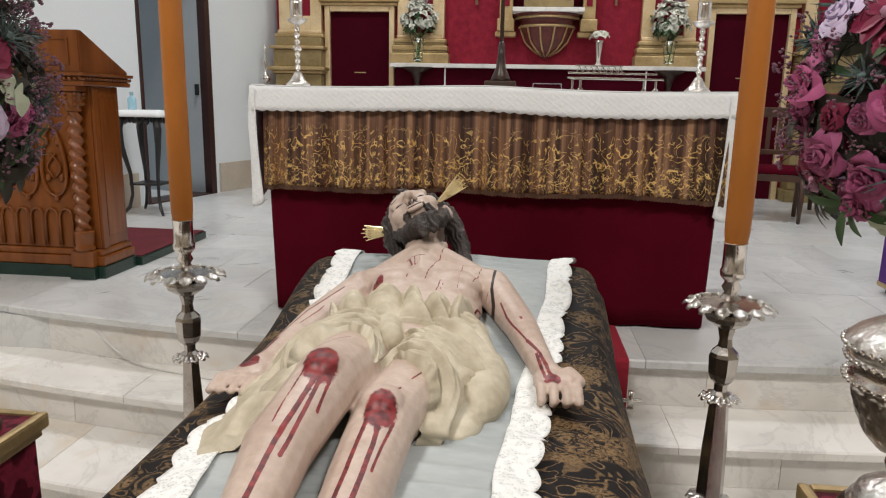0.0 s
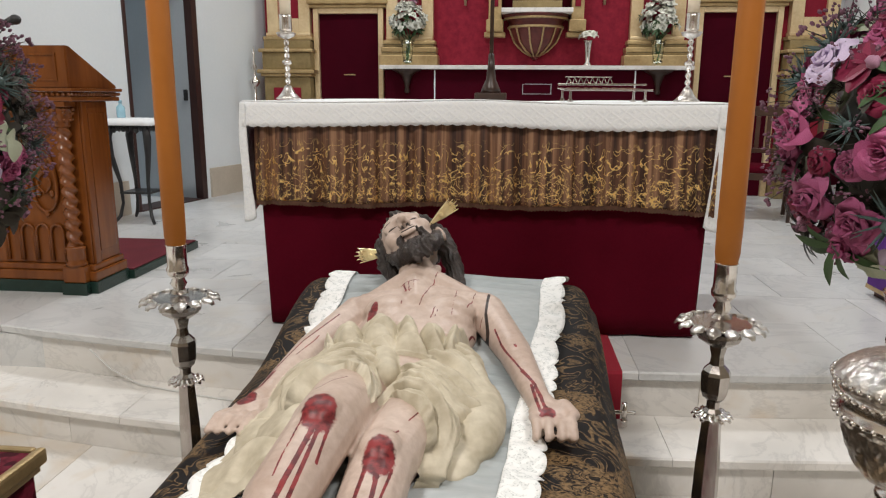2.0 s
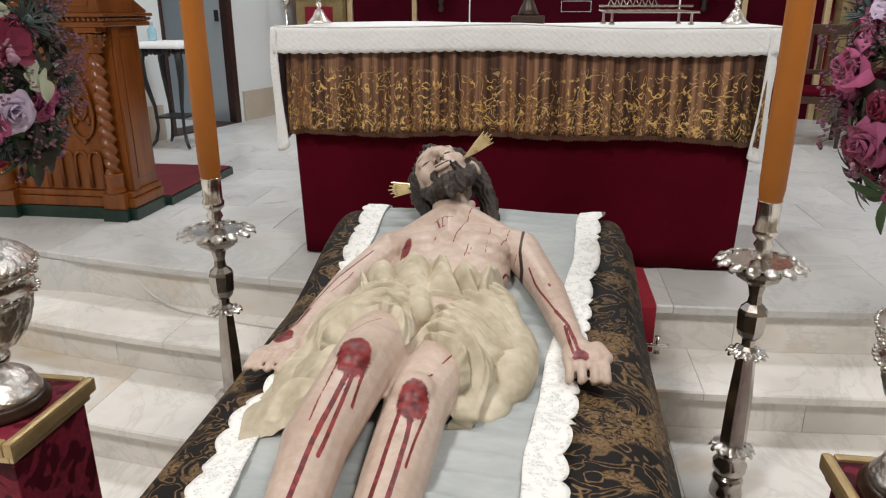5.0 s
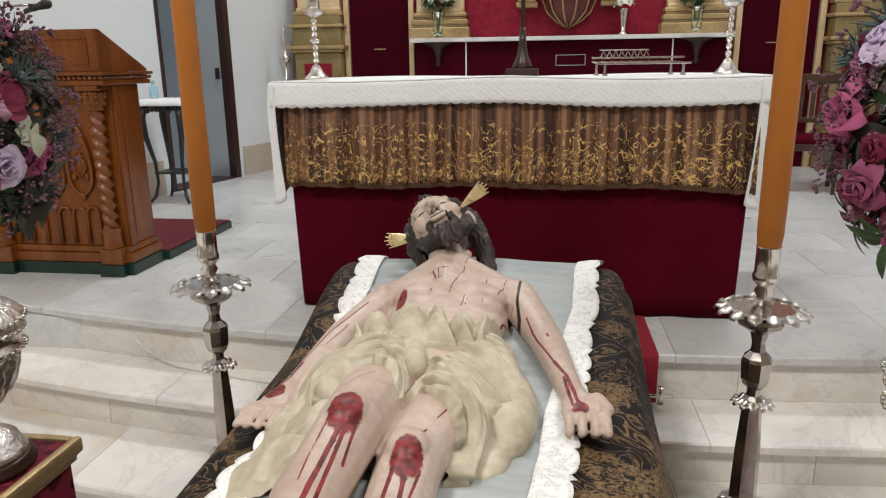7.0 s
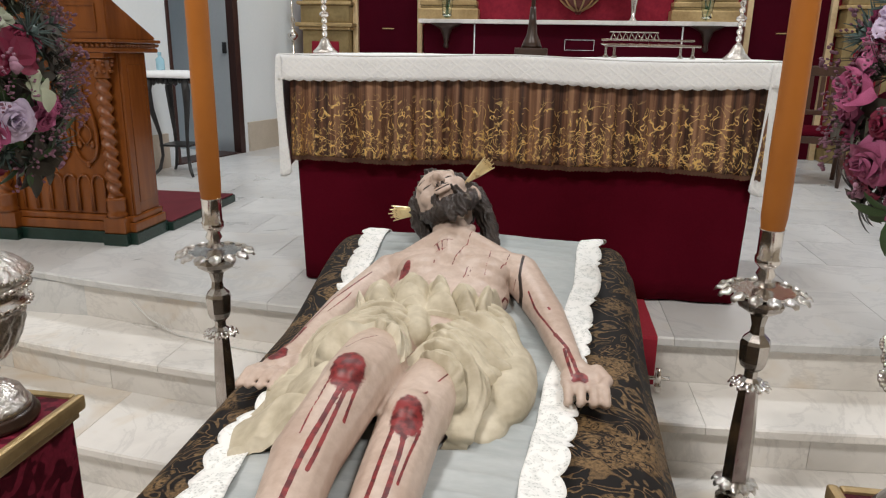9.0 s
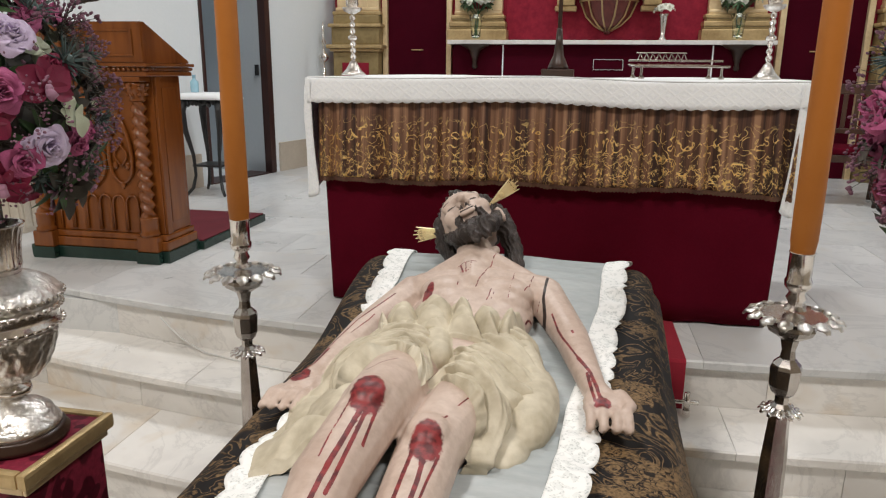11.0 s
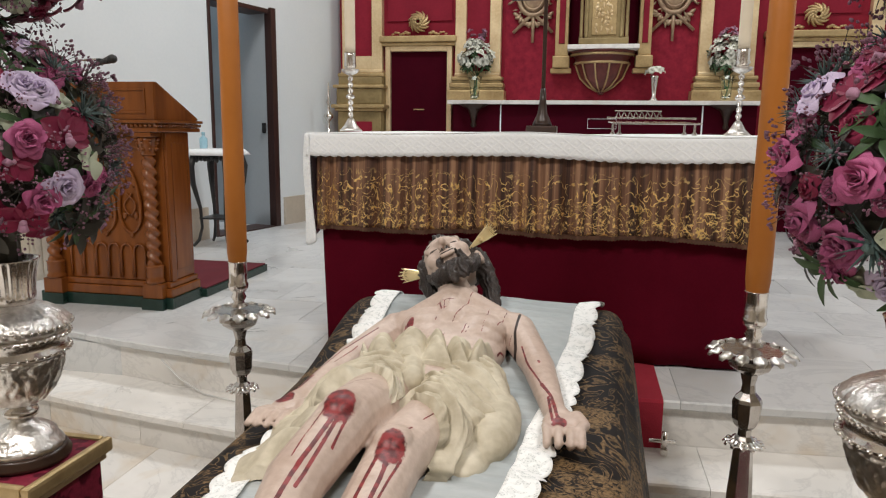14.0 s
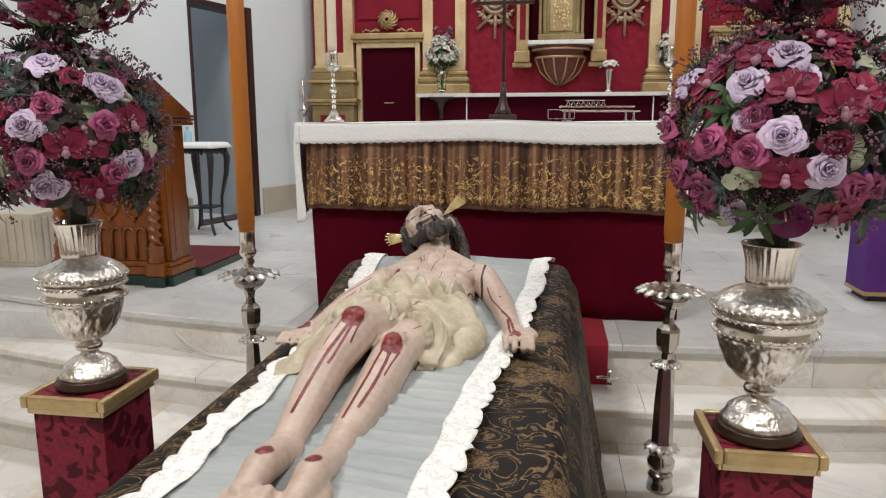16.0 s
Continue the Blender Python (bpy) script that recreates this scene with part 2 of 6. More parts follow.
rng = random.Random(4)
for k, (y0, z1) in enumerate(TIERS):
    z0 = 0.0 if k == 0 else TIERS[k - 1][1]
    step = thing(f"step_{k + 1}", "curved white marble step with a projecting nosing", "step", kind="structure")
    cuts, x = [], -5.6 + 0.31 * k
    while x < 6.0:
        w = rng.uniform(0.75, 1.15)
        cuts.append((x, x + w))
        x += w
    for a, b in cuts:
        part("tread_slab", arc_slab(a + 0.001, b - 0.001, y0, 0.0, 0.62, z1 - 0.035, z1 + (0.0008 if k == 2 else 0)), MARBLE if k < 2 else MARBLE_DAIS, step)
    x = -5.6 + 0.5 * k
    while x < 6.0:
        w = rng.uniform(0.5, 0.8)
        part("riser_slab", arc_slab(x + 0.001, x + w - 0.001, y0, -0.030, 0.3, z0 + 0.0005, z1 - 0.0355, 0.001), MARBLE, step)
        x += w

chancel = thing("floor_chancel", "grey-white marble tiled chancel floor", "floor", kind="structure")
part("bed", new_box(-5.8, 6.2, 2.66, 8.2, 0.30, 0.4635), MARBLE_DAIS, chancel)
tile_mesh = finish("tile", new_box(0.001, 0.598, 0.001, 0.448, -0.03, 0.0055, bevel=0.0008), MARBLE_DAIS)
for i in range(-8, 9):
    for j in range(12):
        y = 3.07 + 0.45 * j
        x = 0.6 * i + (0.3 if j % 2 else 0)
        if y + 0.45 < arc_y(x, 2.42) + 0.6:
            continue
        if x > 4.9 or x < -4.3:
            continue
        t = new("tile", tile_mesh)
        t.parent, t.location = chancel, (x, y, 0.4945)


def wall_run(name, a, b, z1, openings, label, mat=PLASTER, thick=0.22, base=True):
    """A wall from a to b (plan points, room on its right hand when walking a to b); openings: (from, to, top)."""
    a, b = Vector((*a, 0)), Vector((*b, 0))
    u = (b - a)
    length = u.length
    ang = math.atan2(u.y, u.x)
    bm = bmesh.new()
    pos = 0.0
    for o0, o1, top in [*openings, (length, length, 0)]:
        if o0 - pos > 0.001:
            box(bm, pos, o0, 0, thick, 0, z1)
        if o1 > o0:
            box(bm, o0, o1, 0, thick, top, z1)
        pos = o1
    ob = tagged(part(name, bm, mat, m=Matrix.Translation(a) @ Matrix.Rotation(ang, 4, "Z")), label, "wall", kind="structure")
    return ob


WL_A, WL_B = (-4.09, 1.15), (-2.49, 7.63)
wall_left = wall_run("wall_left", WL_A, WL_B, 6.5, [(4.55, 5.37, 2.57)], "white plastered chancel wall with a doorway")
wall_run("wall_back", (-2.60, 7.56), (3.50, 7.56), 6.5, [], "white plaster wall behind the altarpiece")
wall_run("wall_right", (3.34, 7.63), (4.75, 1.9), 6.5, [], "white plastered chancel wall")
# nave walls and ceiling are unseen, added dark so that less light returns
wall_run("wall_nave_left", (-4.09, -6.0), (-4.09, 1.15), 6.5, [], "unseen ochre nave wall, dark to cut bounced light", PLASTER_UNSEEN)
wall_run("wall_nave_right", (4.75, 1.9), (4.75, -6.0), 6.5, [], "unseen ochre nave wall, dark to cut bounced light", PLASTER_UNSEEN)
wall_run("wall_nave_end", (4.75, -6.0), (-4.09, -6.0), 6.5, [], "unseen ochre end wall of the nave, dark to cut bounced light", PLASTER_UNSEEN)
tagged(part("ceiling", new_box(-4.6, 5.2, -6.3, 7.9, 6.45, 6.6), PLASTER_UNSEEN), "unseen ochre ceiling, dark to cut bounced light", "ceiling", kind="structure")
M_WL = wall_left.matrix_basis.copy()
base = tagged(new("baseboard"), "beige stone skirting along the chancel wall", "skirting", kind="structure")
base.matrix_basis = M_WL
for x0, x1 in ((0.4, 1.4), (1.4, 2.4), (2.4, 3.4), (3.4, 4.43), (5.50, 6.09), (6.09, 6.66)):
    part("stone", new_box(x0 + 0.001, x1 - 0.001, -0.025, 0.002, 0.5, 0.78, bevel=0.003), STONE_BASE, base)

# doorway with a dark frame, and the lit room behind it
door = tagged(new("door_1"), "open doorway with a dark brown wooden frame", "door", kind="structure")
door.matrix_basis = M_WL
part("jamb", new_box(4.535, 4.565, -0.015, 0.235, 0.5, 2.585, bevel=0.004), DOOR_WOOD, door)
part("jamb", new_box(5.346, 5.42, -0.03, 0.05, 0.5, 2.60, bevel=0.004), DOOR_WOOD, door)
part("head", new_box(4.565, 5.335, -0.01, 0.23, 2.545, 2.585, bevel=0.003), DOOR_WOOD, door)
part("threshold", new_box(4.566, 5.334, -0.02, 0.23, 0.494, 0.512), DOOR_WOOD, door)
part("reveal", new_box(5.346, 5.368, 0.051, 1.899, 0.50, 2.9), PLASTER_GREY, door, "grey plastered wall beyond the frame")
part("knob", new_box(5.312, 5.327, 0.05, 0.09, 1.42, 1.52, bevel=.003), BLACK_METAL, door)
side = tagged(new("wall_sacristy"), "grey-blue plaster walls of the room behind the doorway", "wall", kind="structure")
side.matrix_basis = M_WL
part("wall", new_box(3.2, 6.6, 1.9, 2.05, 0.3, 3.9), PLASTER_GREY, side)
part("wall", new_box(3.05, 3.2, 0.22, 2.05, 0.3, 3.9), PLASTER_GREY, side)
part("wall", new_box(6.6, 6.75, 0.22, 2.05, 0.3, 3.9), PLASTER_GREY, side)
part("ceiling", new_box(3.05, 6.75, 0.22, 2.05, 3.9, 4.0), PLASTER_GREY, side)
part("floor", new_box(3.05, 6.75, 0.22, 2.05, 0.3, 0.49), MARBLE_DAIS, side)


# ---- altar ----
def pleat(x, seed, amp=1.0):
    return amp * (0.5 * math.sin(x * 61 + 2.1 * math.sin(x * 7 + seed)) + 0.3 * math.sin(x * 97 + seed * 2 + math.sin(x * 13)) + 0.2 * math.sin(x * 23 + seed))


AX0, AX1, AY0, AY1, AZ = -0.955, 0.915, 2.835, 3.62, 1.452
altar = thing("altar", "altar table draped in crimson velvet to the floor", "altar")
part("core", new_box(AX0 + 0.04, AX1 - 0.03, AY0 + 0.04, AY1 - 0.03, 0.5, 1.43), DARK_WOOD, altar)


def altar_drape(u, v):
    # once round front and sides: u along the hem, v downwards
    w, d = AX1 - AX0, AY1 - AY0
    s = u * (w + 2 * d)
    z = 1.438 - v * 0.928
    f = 0.004 + 0.010 * v
    if s < d:
        p = Vector((AX0 + 0.03 * v - f * pleat(s, 1, 0.6) , AY1 - s, z))
    elif s < d + w:
        x = s - d
        p = Vector((AX0 + 0.03 * v + x * (1 - 0.028 * v), AY0 - 0.02 * v - f * pleat(x * 0.35, 3, 0.7), z))
    else:
        p = Vector((AX1 - 0.022 * v + f * pleat(s, 5, 0.6), AY0 + (s - d - w), z))
    return p


part("velvet_cover", sheet(220, 10, altar_drape, thick=0.004), VELVET, altar, "crimson velvet hanging to the floor", smooth=True)

m, n, l, b = node_mat("gold_tulle", 0.5)
v = coords(n, l)
geo = n.new("ShaderNodeSeparateXYZ")
l.new(v, geo.inputs[0])
# pleat shading put into the tulle's colour as dark and light stripes
pleat_shade = noise_tex(n, l, coords(n, l, "Object", (38, 1, 0.6)), 1.0, 3)
ground = ramp(n, l, pleat_shade, [(0.36, (0.035, 0.013, 0.008)), (0.5, (0.135, 0.060, 0.032)), (0.62, (0.33, 0.18, 0.10))])
# embroidered scrolls: contour lines of a warped field, denser towards the hem
s1 = noise_tex(n, l, coords(n, l, "Object", (1, 1, 0.9)), 22, 1.0, 0.4, 1.2)
s2 = noise_tex(n, l, coords(n, l, "Object", (1.2, 1, 1)), 38, 1.0, 0.4, 0.8)
line1 = ramp(n, l, s1, [(0.464, (0, 0, 0)), (0.482, (1, 1, 1)), (0.512, (1, 1, 1)), (0.530, (0, 0, 0))])
line2 = ramp(n, l, s2, [(0.455, (0, 0, 0)), (0.475, (1, 1, 1)), (0.495, (1, 1, 1)), (0.515, (0, 0, 0))])
band = n.new("ShaderNodeMapRange")
band.inputs["From Min"].default_value, band.inputs["From Max"].default_value = 1.315, 1.255
l.new(geo.outputs["Z"], band.inputs["Value"])
low = n.new("ShaderNodeMapRange")
low.inputs["From Min"].default_value, low.inputs["From Max"].default_value = 1.19, 1.14
l.new(geo.outputs["Z"], low.inputs["Value"])
g1 = mix(n, l, band.outputs[0], (0.0, 0.0, 0.0), line1)
g2 = mix(n, l, low.outputs[0], (0.0, 0.0, 0.0), line2)
gold = mix(n, l, 1.0, g1, g2, "LIGHTEN")
broken = noise_tex(n, l, v, 42, 2)
gold = mix(n, l, ramp(n, l, broken, [(0.38, (0, 0, 0)), (0.52, (1, 1, 1))]), (0.0, 0.0, 0.0), gold)
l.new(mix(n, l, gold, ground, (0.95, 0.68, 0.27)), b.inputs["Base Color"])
l.new(gold, b.inputs["Metallic"])
bump(n, l, b, gold, 0.5, 0.003)
TULLE = m


def frontal(u, v):
    x = AX0 + 0.005 + u * (AX1 - AX0 - 0.005)
    z = 1.43 - v * (0.39 + 0.006 * math.sin(x * 9) - 0.012 * math.cos(x * 1.5))
    a = 0.005 + 0.019 * min(1, v * 1.8)
    return Vector((x + 0.003 * math.sin(x * 80), AY0 - 0.024 - 0.012 * v - a * (0.6 + pleat(x, 7, 0.9)), z))


lace_front = thing("altar_frontal", "pleated brown tulle altar frontal embroidered with gold scrolls", "altar frontal")
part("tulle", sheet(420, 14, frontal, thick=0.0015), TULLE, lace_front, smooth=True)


def hem(u, v):
    p = frontal(u, 1.0)
    return Vector((p.x, p.y - 0.002, p.z + 0.004 - v * (0.014 + 0.006 * abs(math.sin(p.x * 230)))))


part("fringe", sheet(500, 2, hem, thick=0.001), two_scale("brown_fringe", (0.05, 0.02, 0.012), (0.13, 0.06, 0.03), 200, 20, 0.8), lace_front)

# white altar cloth: flat top, lace border hanging in front and at the sides
m, n, l, b = node_mat("white_lace", 0.85)
v = coords(n, l)
sep = n.new("ShaderNodeSeparateXYZ")
l.new(v, sep.inputs[0])


def lace_math(op, a, b_=None, c=None):
    k = n.new("ShaderNodeMath")
    k.operation = op
    for sock, val in zip(k.inputs, (a, b_, c)):
        if isinstance(val, (int, float)):
            sock.default_value = val
        elif val is not None:
            l.new(val, sock)
    return k.outputs[0]


# diamonds 58 mm wide with worked centres, joined by a fine net
along = lace_math("ADD", sep.outputs["X"], sep.outputs["Y"])
du = lace_math("DIVIDE", lace_math("PINGPONG", along, 0.029), 0.029)
dv = lace_math("DIVIDE", lace_math("PINGPONG", lace_math("ADD", sep.outputs["Z"], 0.012), 0.024), 0.024)
diamond = lace_math("ADD", lace_math("ADD", du, dv), lace_math("MULTIPLY_ADD", noise_tex(n, l, v, 70, 2), 0.3, -0.15))
worked = ramp(n, l, lace_math("MULTIPLY", diamond, 0.5), [(0.12, (1, 1, 1)), (0.17, (0, 0, 0)), (0.40, (0, 0, 0)), (0.44, (1, 1, 1)), (0.55, (1, 1, 1)), (0.60, (0, 0, 0)), (0.84, (0, 0, 0)), (0.88, (1, 1, 1))])
vo = n.new("ShaderNodeTexVoronoi")
vo.inputs["Scale"].default_value = 230
vo.inputs["Randomness"].default_value = 0.3
l.new(v, vo.inputs["Vector"])
# net and stitches are tinted bluish too, standing in for cool light
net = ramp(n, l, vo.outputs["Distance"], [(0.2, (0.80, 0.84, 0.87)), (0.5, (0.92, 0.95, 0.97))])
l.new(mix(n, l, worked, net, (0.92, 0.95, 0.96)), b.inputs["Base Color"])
bump(n, l, b, worked, 0.5, 0.002)
LACE = m
m, n, l, b = node_mat("fine_lace", 0.9)
v = coords(n, l)
vo = n.new("ShaderNodeTexVoronoi")
vo.inputs["Scale"].default_value = 210
l.new(v, vo.inputs["Vector"])
sprig = noise_tex(n, l, v, 55, 2, 0.5, 1.0)
net = ramp(n, l, vo.outputs["Distance"], [(0.2, (0.56, 0.58, 0.57)), (0.5, (0.80, 0.82, 0.80))])
l.new(mix(n, l, ramp(n, l, sprig, [(0.44, (0, 0, 0)), (0.50, (1, 1, 1))]), net, (0.90, 0.91, 0.89)), b.inputs["Base Color"])
bump(n, l, b, sprig, 0.5, 0.003)
FINE_LACE = m
cloth = thing("altar_cloth", "white linen altar cloth with a deep lace border", "altar cloth")


def cloth_top(u, v):
    x = AX0 - 0.035 + u * (AX1 - AX0 + 0.07)
    y = AY0 - 0.045 + v * (AY1 - AY0 + 0.05)
    return Vector((x, y, AZ + 0.006 + 0.004 * math.sin(x * 5 + y * 3) + 0.006 * max(0, 1 - abs(x + 0.02) / 0.35) * (v < 0.5)))


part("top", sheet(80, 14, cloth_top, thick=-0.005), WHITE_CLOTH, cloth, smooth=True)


def cloth_front(u, v):
    x = AX0 - 0.035 + u * (AX1 - AX0 + 0.07)
    sag = 0.0
    drop = 0.092 + 0.004 * math.sin(x * 4) + (0.006 * abs(math.sin(x * 75)) if v > 0.9 else 0)
    z = cloth_top(u, 0).z - 0.001 - v * drop
    return Vector((x, AY0 - 0.046 - 0.010 * math.sin(v * 1.5) - 0.004 * v * math.sin(x * 19 + 2 * math.sin(x * 3)), z))


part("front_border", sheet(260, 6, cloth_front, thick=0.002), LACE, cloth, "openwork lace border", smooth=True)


def cloth_side(sgn):
    def fn(u, v):
        drop = v * (0.475 + 0.025 * math.sin(u * 14))
        z = AZ + 0.004 - drop
        w = min(1.0, u / 0.14)
        fall = math.sin(min(1, v * 2.6) * 1.57)
        edge = AX1 if sgn > 0 else AX0
        # the front corner turns round as a fold that faces the nave
        x = edge + sgn * ((0.020 if sgn < 0 else -0.012) + (0.028 + 0.024 * fall) * w - 0.018 * v + 0.008 * math.sin(u * 26 + 4 * v) * v)
        y = AY0 - 0.062 + 0.012 * v + (0.02 * w if u < 0.14 else 0.02 + (u - 0.14) / 0.86 * (AY1 - AY0 + 0.04))
        return Vector((x, y, z))
    return fn


for sgn in (-1, 1):
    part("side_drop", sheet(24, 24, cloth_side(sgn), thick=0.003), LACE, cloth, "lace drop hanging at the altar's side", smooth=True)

# ---- bier ----
BX, BY0, BY1 = -0.085, 0.10, 2.08


def bier_top(y):
    """Height of the padded top, raised towards the head end."""
    k = min(1, max(0, (y - 1.45) / 0.55))
    return 0.845 + 0.085 * k * k * (3 - 2 * k) + 0.015 * max(0, (1.2 - y))


def bier_half(y):
    return 0.395 + 0.045 * (y - 0.27) / 1.81


m, n, l, b = node_mat("black_gold_brocade", 0.62, 0, 0.25)
v = coords(n, l)
s1 = noise_tex(n, l, v, 9, 1.2, 0.45, 2.6)
s2 = noise_tex(n, l, v, 4.2, 1.5, 0.5, 1.4)
s3 = noise_tex(n, l, v, 160, 3)
s4 = noise_tex(n, l, v, 26, 1.5, 0.5, 2.4)
scroll = ramp(n, l, s1, [(0.462, (0, 0, 0)), (0.472, (1, 1, 1)), (0.498, (1, 1, 1)), (0.508, (0, 0, 0))])
blade = ramp(n, l, s1, [(0.60, (0, 0, 0)), (0.615, (0.75, 0.75, 0.75)), (0.665, (0.75, 0.75, 0.75)), (0.68, (0, 0, 0))])
# gold ground with dark sprigs, in patches
patch = ramp(n, l, s2, [(0.60, (0, 0, 0)), (0.62, (1, 1, 1))])
sprig = ramp(n, l, s4, [(0.45, (1, 1, 1)), (0.475, (0.05, 0.05, 0.05)), (0.53, (0.05, 0.05, 0.05)), (0.555, (1, 1, 1))])
pat = mix(n, l, 1.0, mix(n, l, 1.0, scroll, blade, "LIGHTEN"), mix(n, l, patch, (0, 0, 0), sprig), "LIGHTEN")
worn = mix(n, l, ramp(n, l, s3, [(0.35, (0.35, 0.35, 0.35)), (0.6, (1, 1, 1))]), (0.0, 0.0, 0.0), pat)
l.new(mix(n, l, worn, (0.0060, 0.0045, 0.0042), (0.23, 0.145, 0.068)), b.inputs["Base Color"])
bump(n, l, b, pat, 0.5, 0.003)
BROCADE = m
bier = thing("bier", "bier draped with black and gold brocade", "bier")


def bier_cover(u, v):
    # u across from the floor on one side over the top to the other; v along
    y = BY0 + v * (BY1 - BY0)
    h, zt = bier_half(y), bier_top(y)
    end = min(1, (BY1 - y) / 0.05, (y - BY0) / 0.05)
    s = u * 2 - 1
    a = abs(s)
    if a < 0.42:
        x, z = h * 0.86 * a / 0.42, zt + 0.012 * (1 - a / 0.42)
    elif a < 0.58:
        q = (a - 0.42) / 0.16 * math.pi / 2
        x, z = h * 0.86 + (h * 0.14) * math.sin(q), zt - 0.06 * (1 - math.cos(q))
    else:
        q = (a - 0.58) / 0.42
        x = h + 0.10 * math.sqrt(q + 0.0004) + 0.07 * q * q + 0.024 * q * pleat(y * 0.35, 2 if s > 0 else 6)
        z = (zt - 0.06) * (1 - q) + 0.012
    z -= 0.025 * (1 - math.sqrt(max(0, end)))
    return Vector((BX + (x if s > 0 else -x), y, max(z, 0.012)))


part("brocade_cover", sheet(90, 60, bier_cover, thick=0.004), BROCADE, bier, smooth=True)


def bier_end(yv, sgn):
    def fn(u, v):
        p0 = bier_cover(0.5 + (u - 0.5) * 0.84 if v < 1e-6 else 0.5 + (u - 0.5) * 0.84, 0.0 if sgn < 0 else 1.0)
        return Vector((p0.x, p0.y + sgn * (0.004 + 0.03 * v + 0.012 * v * pleat(p0.x, 4)), p0.z * (1 - v) + 0.012 * v))
    return fn


for yv, sgn in ((BY0, -1), (BY1, 1)):
    part("end_drape", sheet(60, 10, bier_end(yv, sgn), thick=0.004), BROCADE, bier, smooth=True)
part("frame", new_box(BX - 0.30, BX + 0.30, BY0 + 0.08, BY1 - 0.08, 0.0, 0.78), DARK_WOOD, bier)


# ---- processional candlesticks with orange candles ----
def petal_ring(bm, r0, r1, z, n, lift, drop, width):
    for k in range(n):
        a = 2 * math.pi * (k + 0.5) / n
        ca, sa = math.cos(a), math.sin(a)

        def leaf(u, v, ca=ca, sa=sa):
            r = r0 + (r1 - r0) * v
            w = width * math.sin(0.35 + v * 2.5) * (u - 0.5) * 2
            zz = z + lift * math.sin(v * 2.6) - drop * v * v - 0.35 * abs(w) + 0.004 * math.sin(v * 9)
            return Vector((r * ca - w * sa, r * sa + w * ca, zz))
        sheet(4, 6, leaf, bm, thick=0.003)
    return bm


def candlestick(x, y, top):
    st = thing("processional_candlestick", "tall silver floor candlestick with a leafy drip pan and orange candle", "candlestick", pose(x, y, 0), group="processional candlesticks")
    z = lambda d: top + d
    part("socket", lathe([(0.0, z(-.16)), (.028, z(-.15)), (.016, z(-.135)), (.025, z(-.12)), (.018, z(-.105)), (.031, z(-.09)), (.033, z(-.075)), (.029, z(-.068)), (.029, z(-.004)), (.031, z(-.002)), (.031, z(0)), (.026, z(0)), (.026, z(-.02))]), SILVER_PLAIN, st, smooth=True)
    pan = part("drip_pan", lathe([(0.02, z(-.178)), (.080, z(-.172)), (.092, z(-.165)), (.092, z(-.162)), (.075, z(-.165)), (.02, z(-.160))], 40), SILVER_PLAIN, st, smooth=True)
    part("leaf_border", petal_ring(bmesh.new(), .080, .120, z(-.163), 14, .010, .020, .018), SILVER, pan, smooth=True)
    part("baluster", lathe([(.03, z(-.18)), (.058, z(-.188)), (.062, z(-.198)), (.055, z(-.212)), (.024, z(-.232)), (.017, z(-.262)), (.020, z(-.285)), (.036, z(-.302)), (.040, z(-.312)), (.037, z(-.362)), (.030, z(-.380)), (.018, z(-.392)), (.018, z(-.412)), (.03, z(-.424)), (.03, z(-.438))][::-1], 8), PEWTER, st)
    part("leaf_ring", petal_ring(bmesh.new(), .02, .056, z(-.426), 12, .006, .016, .013), SILVER_PLAIN, st, smooth=True)
    part("shaft", lathe([(.037, z(-.725)), (.034, z(-.58)), (.026, z(-.445))], 6), PEWTER, st)
    part("leaf_ring", petal_ring(bmesh.new(), .026, .064, z(-.728), 12, .008, .022, .015), SILVER, st, smooth=True)
    part("knop", lathe([(.036, z(-.83)), (.046, z(-.812)), (.048, z(-.79)), (.036, z(-.772)), (.042, z(-.76)), (.044, z(-.745)), (.034, z(-.726))], 22), PEWTER, st, smooth=True)
    part("foot", lathe([(.046, 0.161), (.046, 0.172), (.043, 0.182), (.040, z(-.86)), (.044, z(-.845)), (.036, z(-.831))], 24), PEWTER, st, smooth=True)
    c = part("candle", lathe([(.028, z(-.018)), (.0285, z(.004)), (.0315, z(.03)), (.0325, z(.10)), (.032, z(.5)), (.031, z(.97)), (.02, z(.985))], 26, wave=lambda i, a: 1 + .012 * math.sin(2 * a + i)), WAX_ORANGE, st, "tall orange beeswax candle", smooth=True)
    part("wick", tube([(0, 0, z(.98)), (.002, 0, z(1.0))], .002, 5), BLACK_METAL, c)
    return st


candlestick(-0.885, 1.925, 1.047)
candlestick(0.682, 1.822, 1.060)


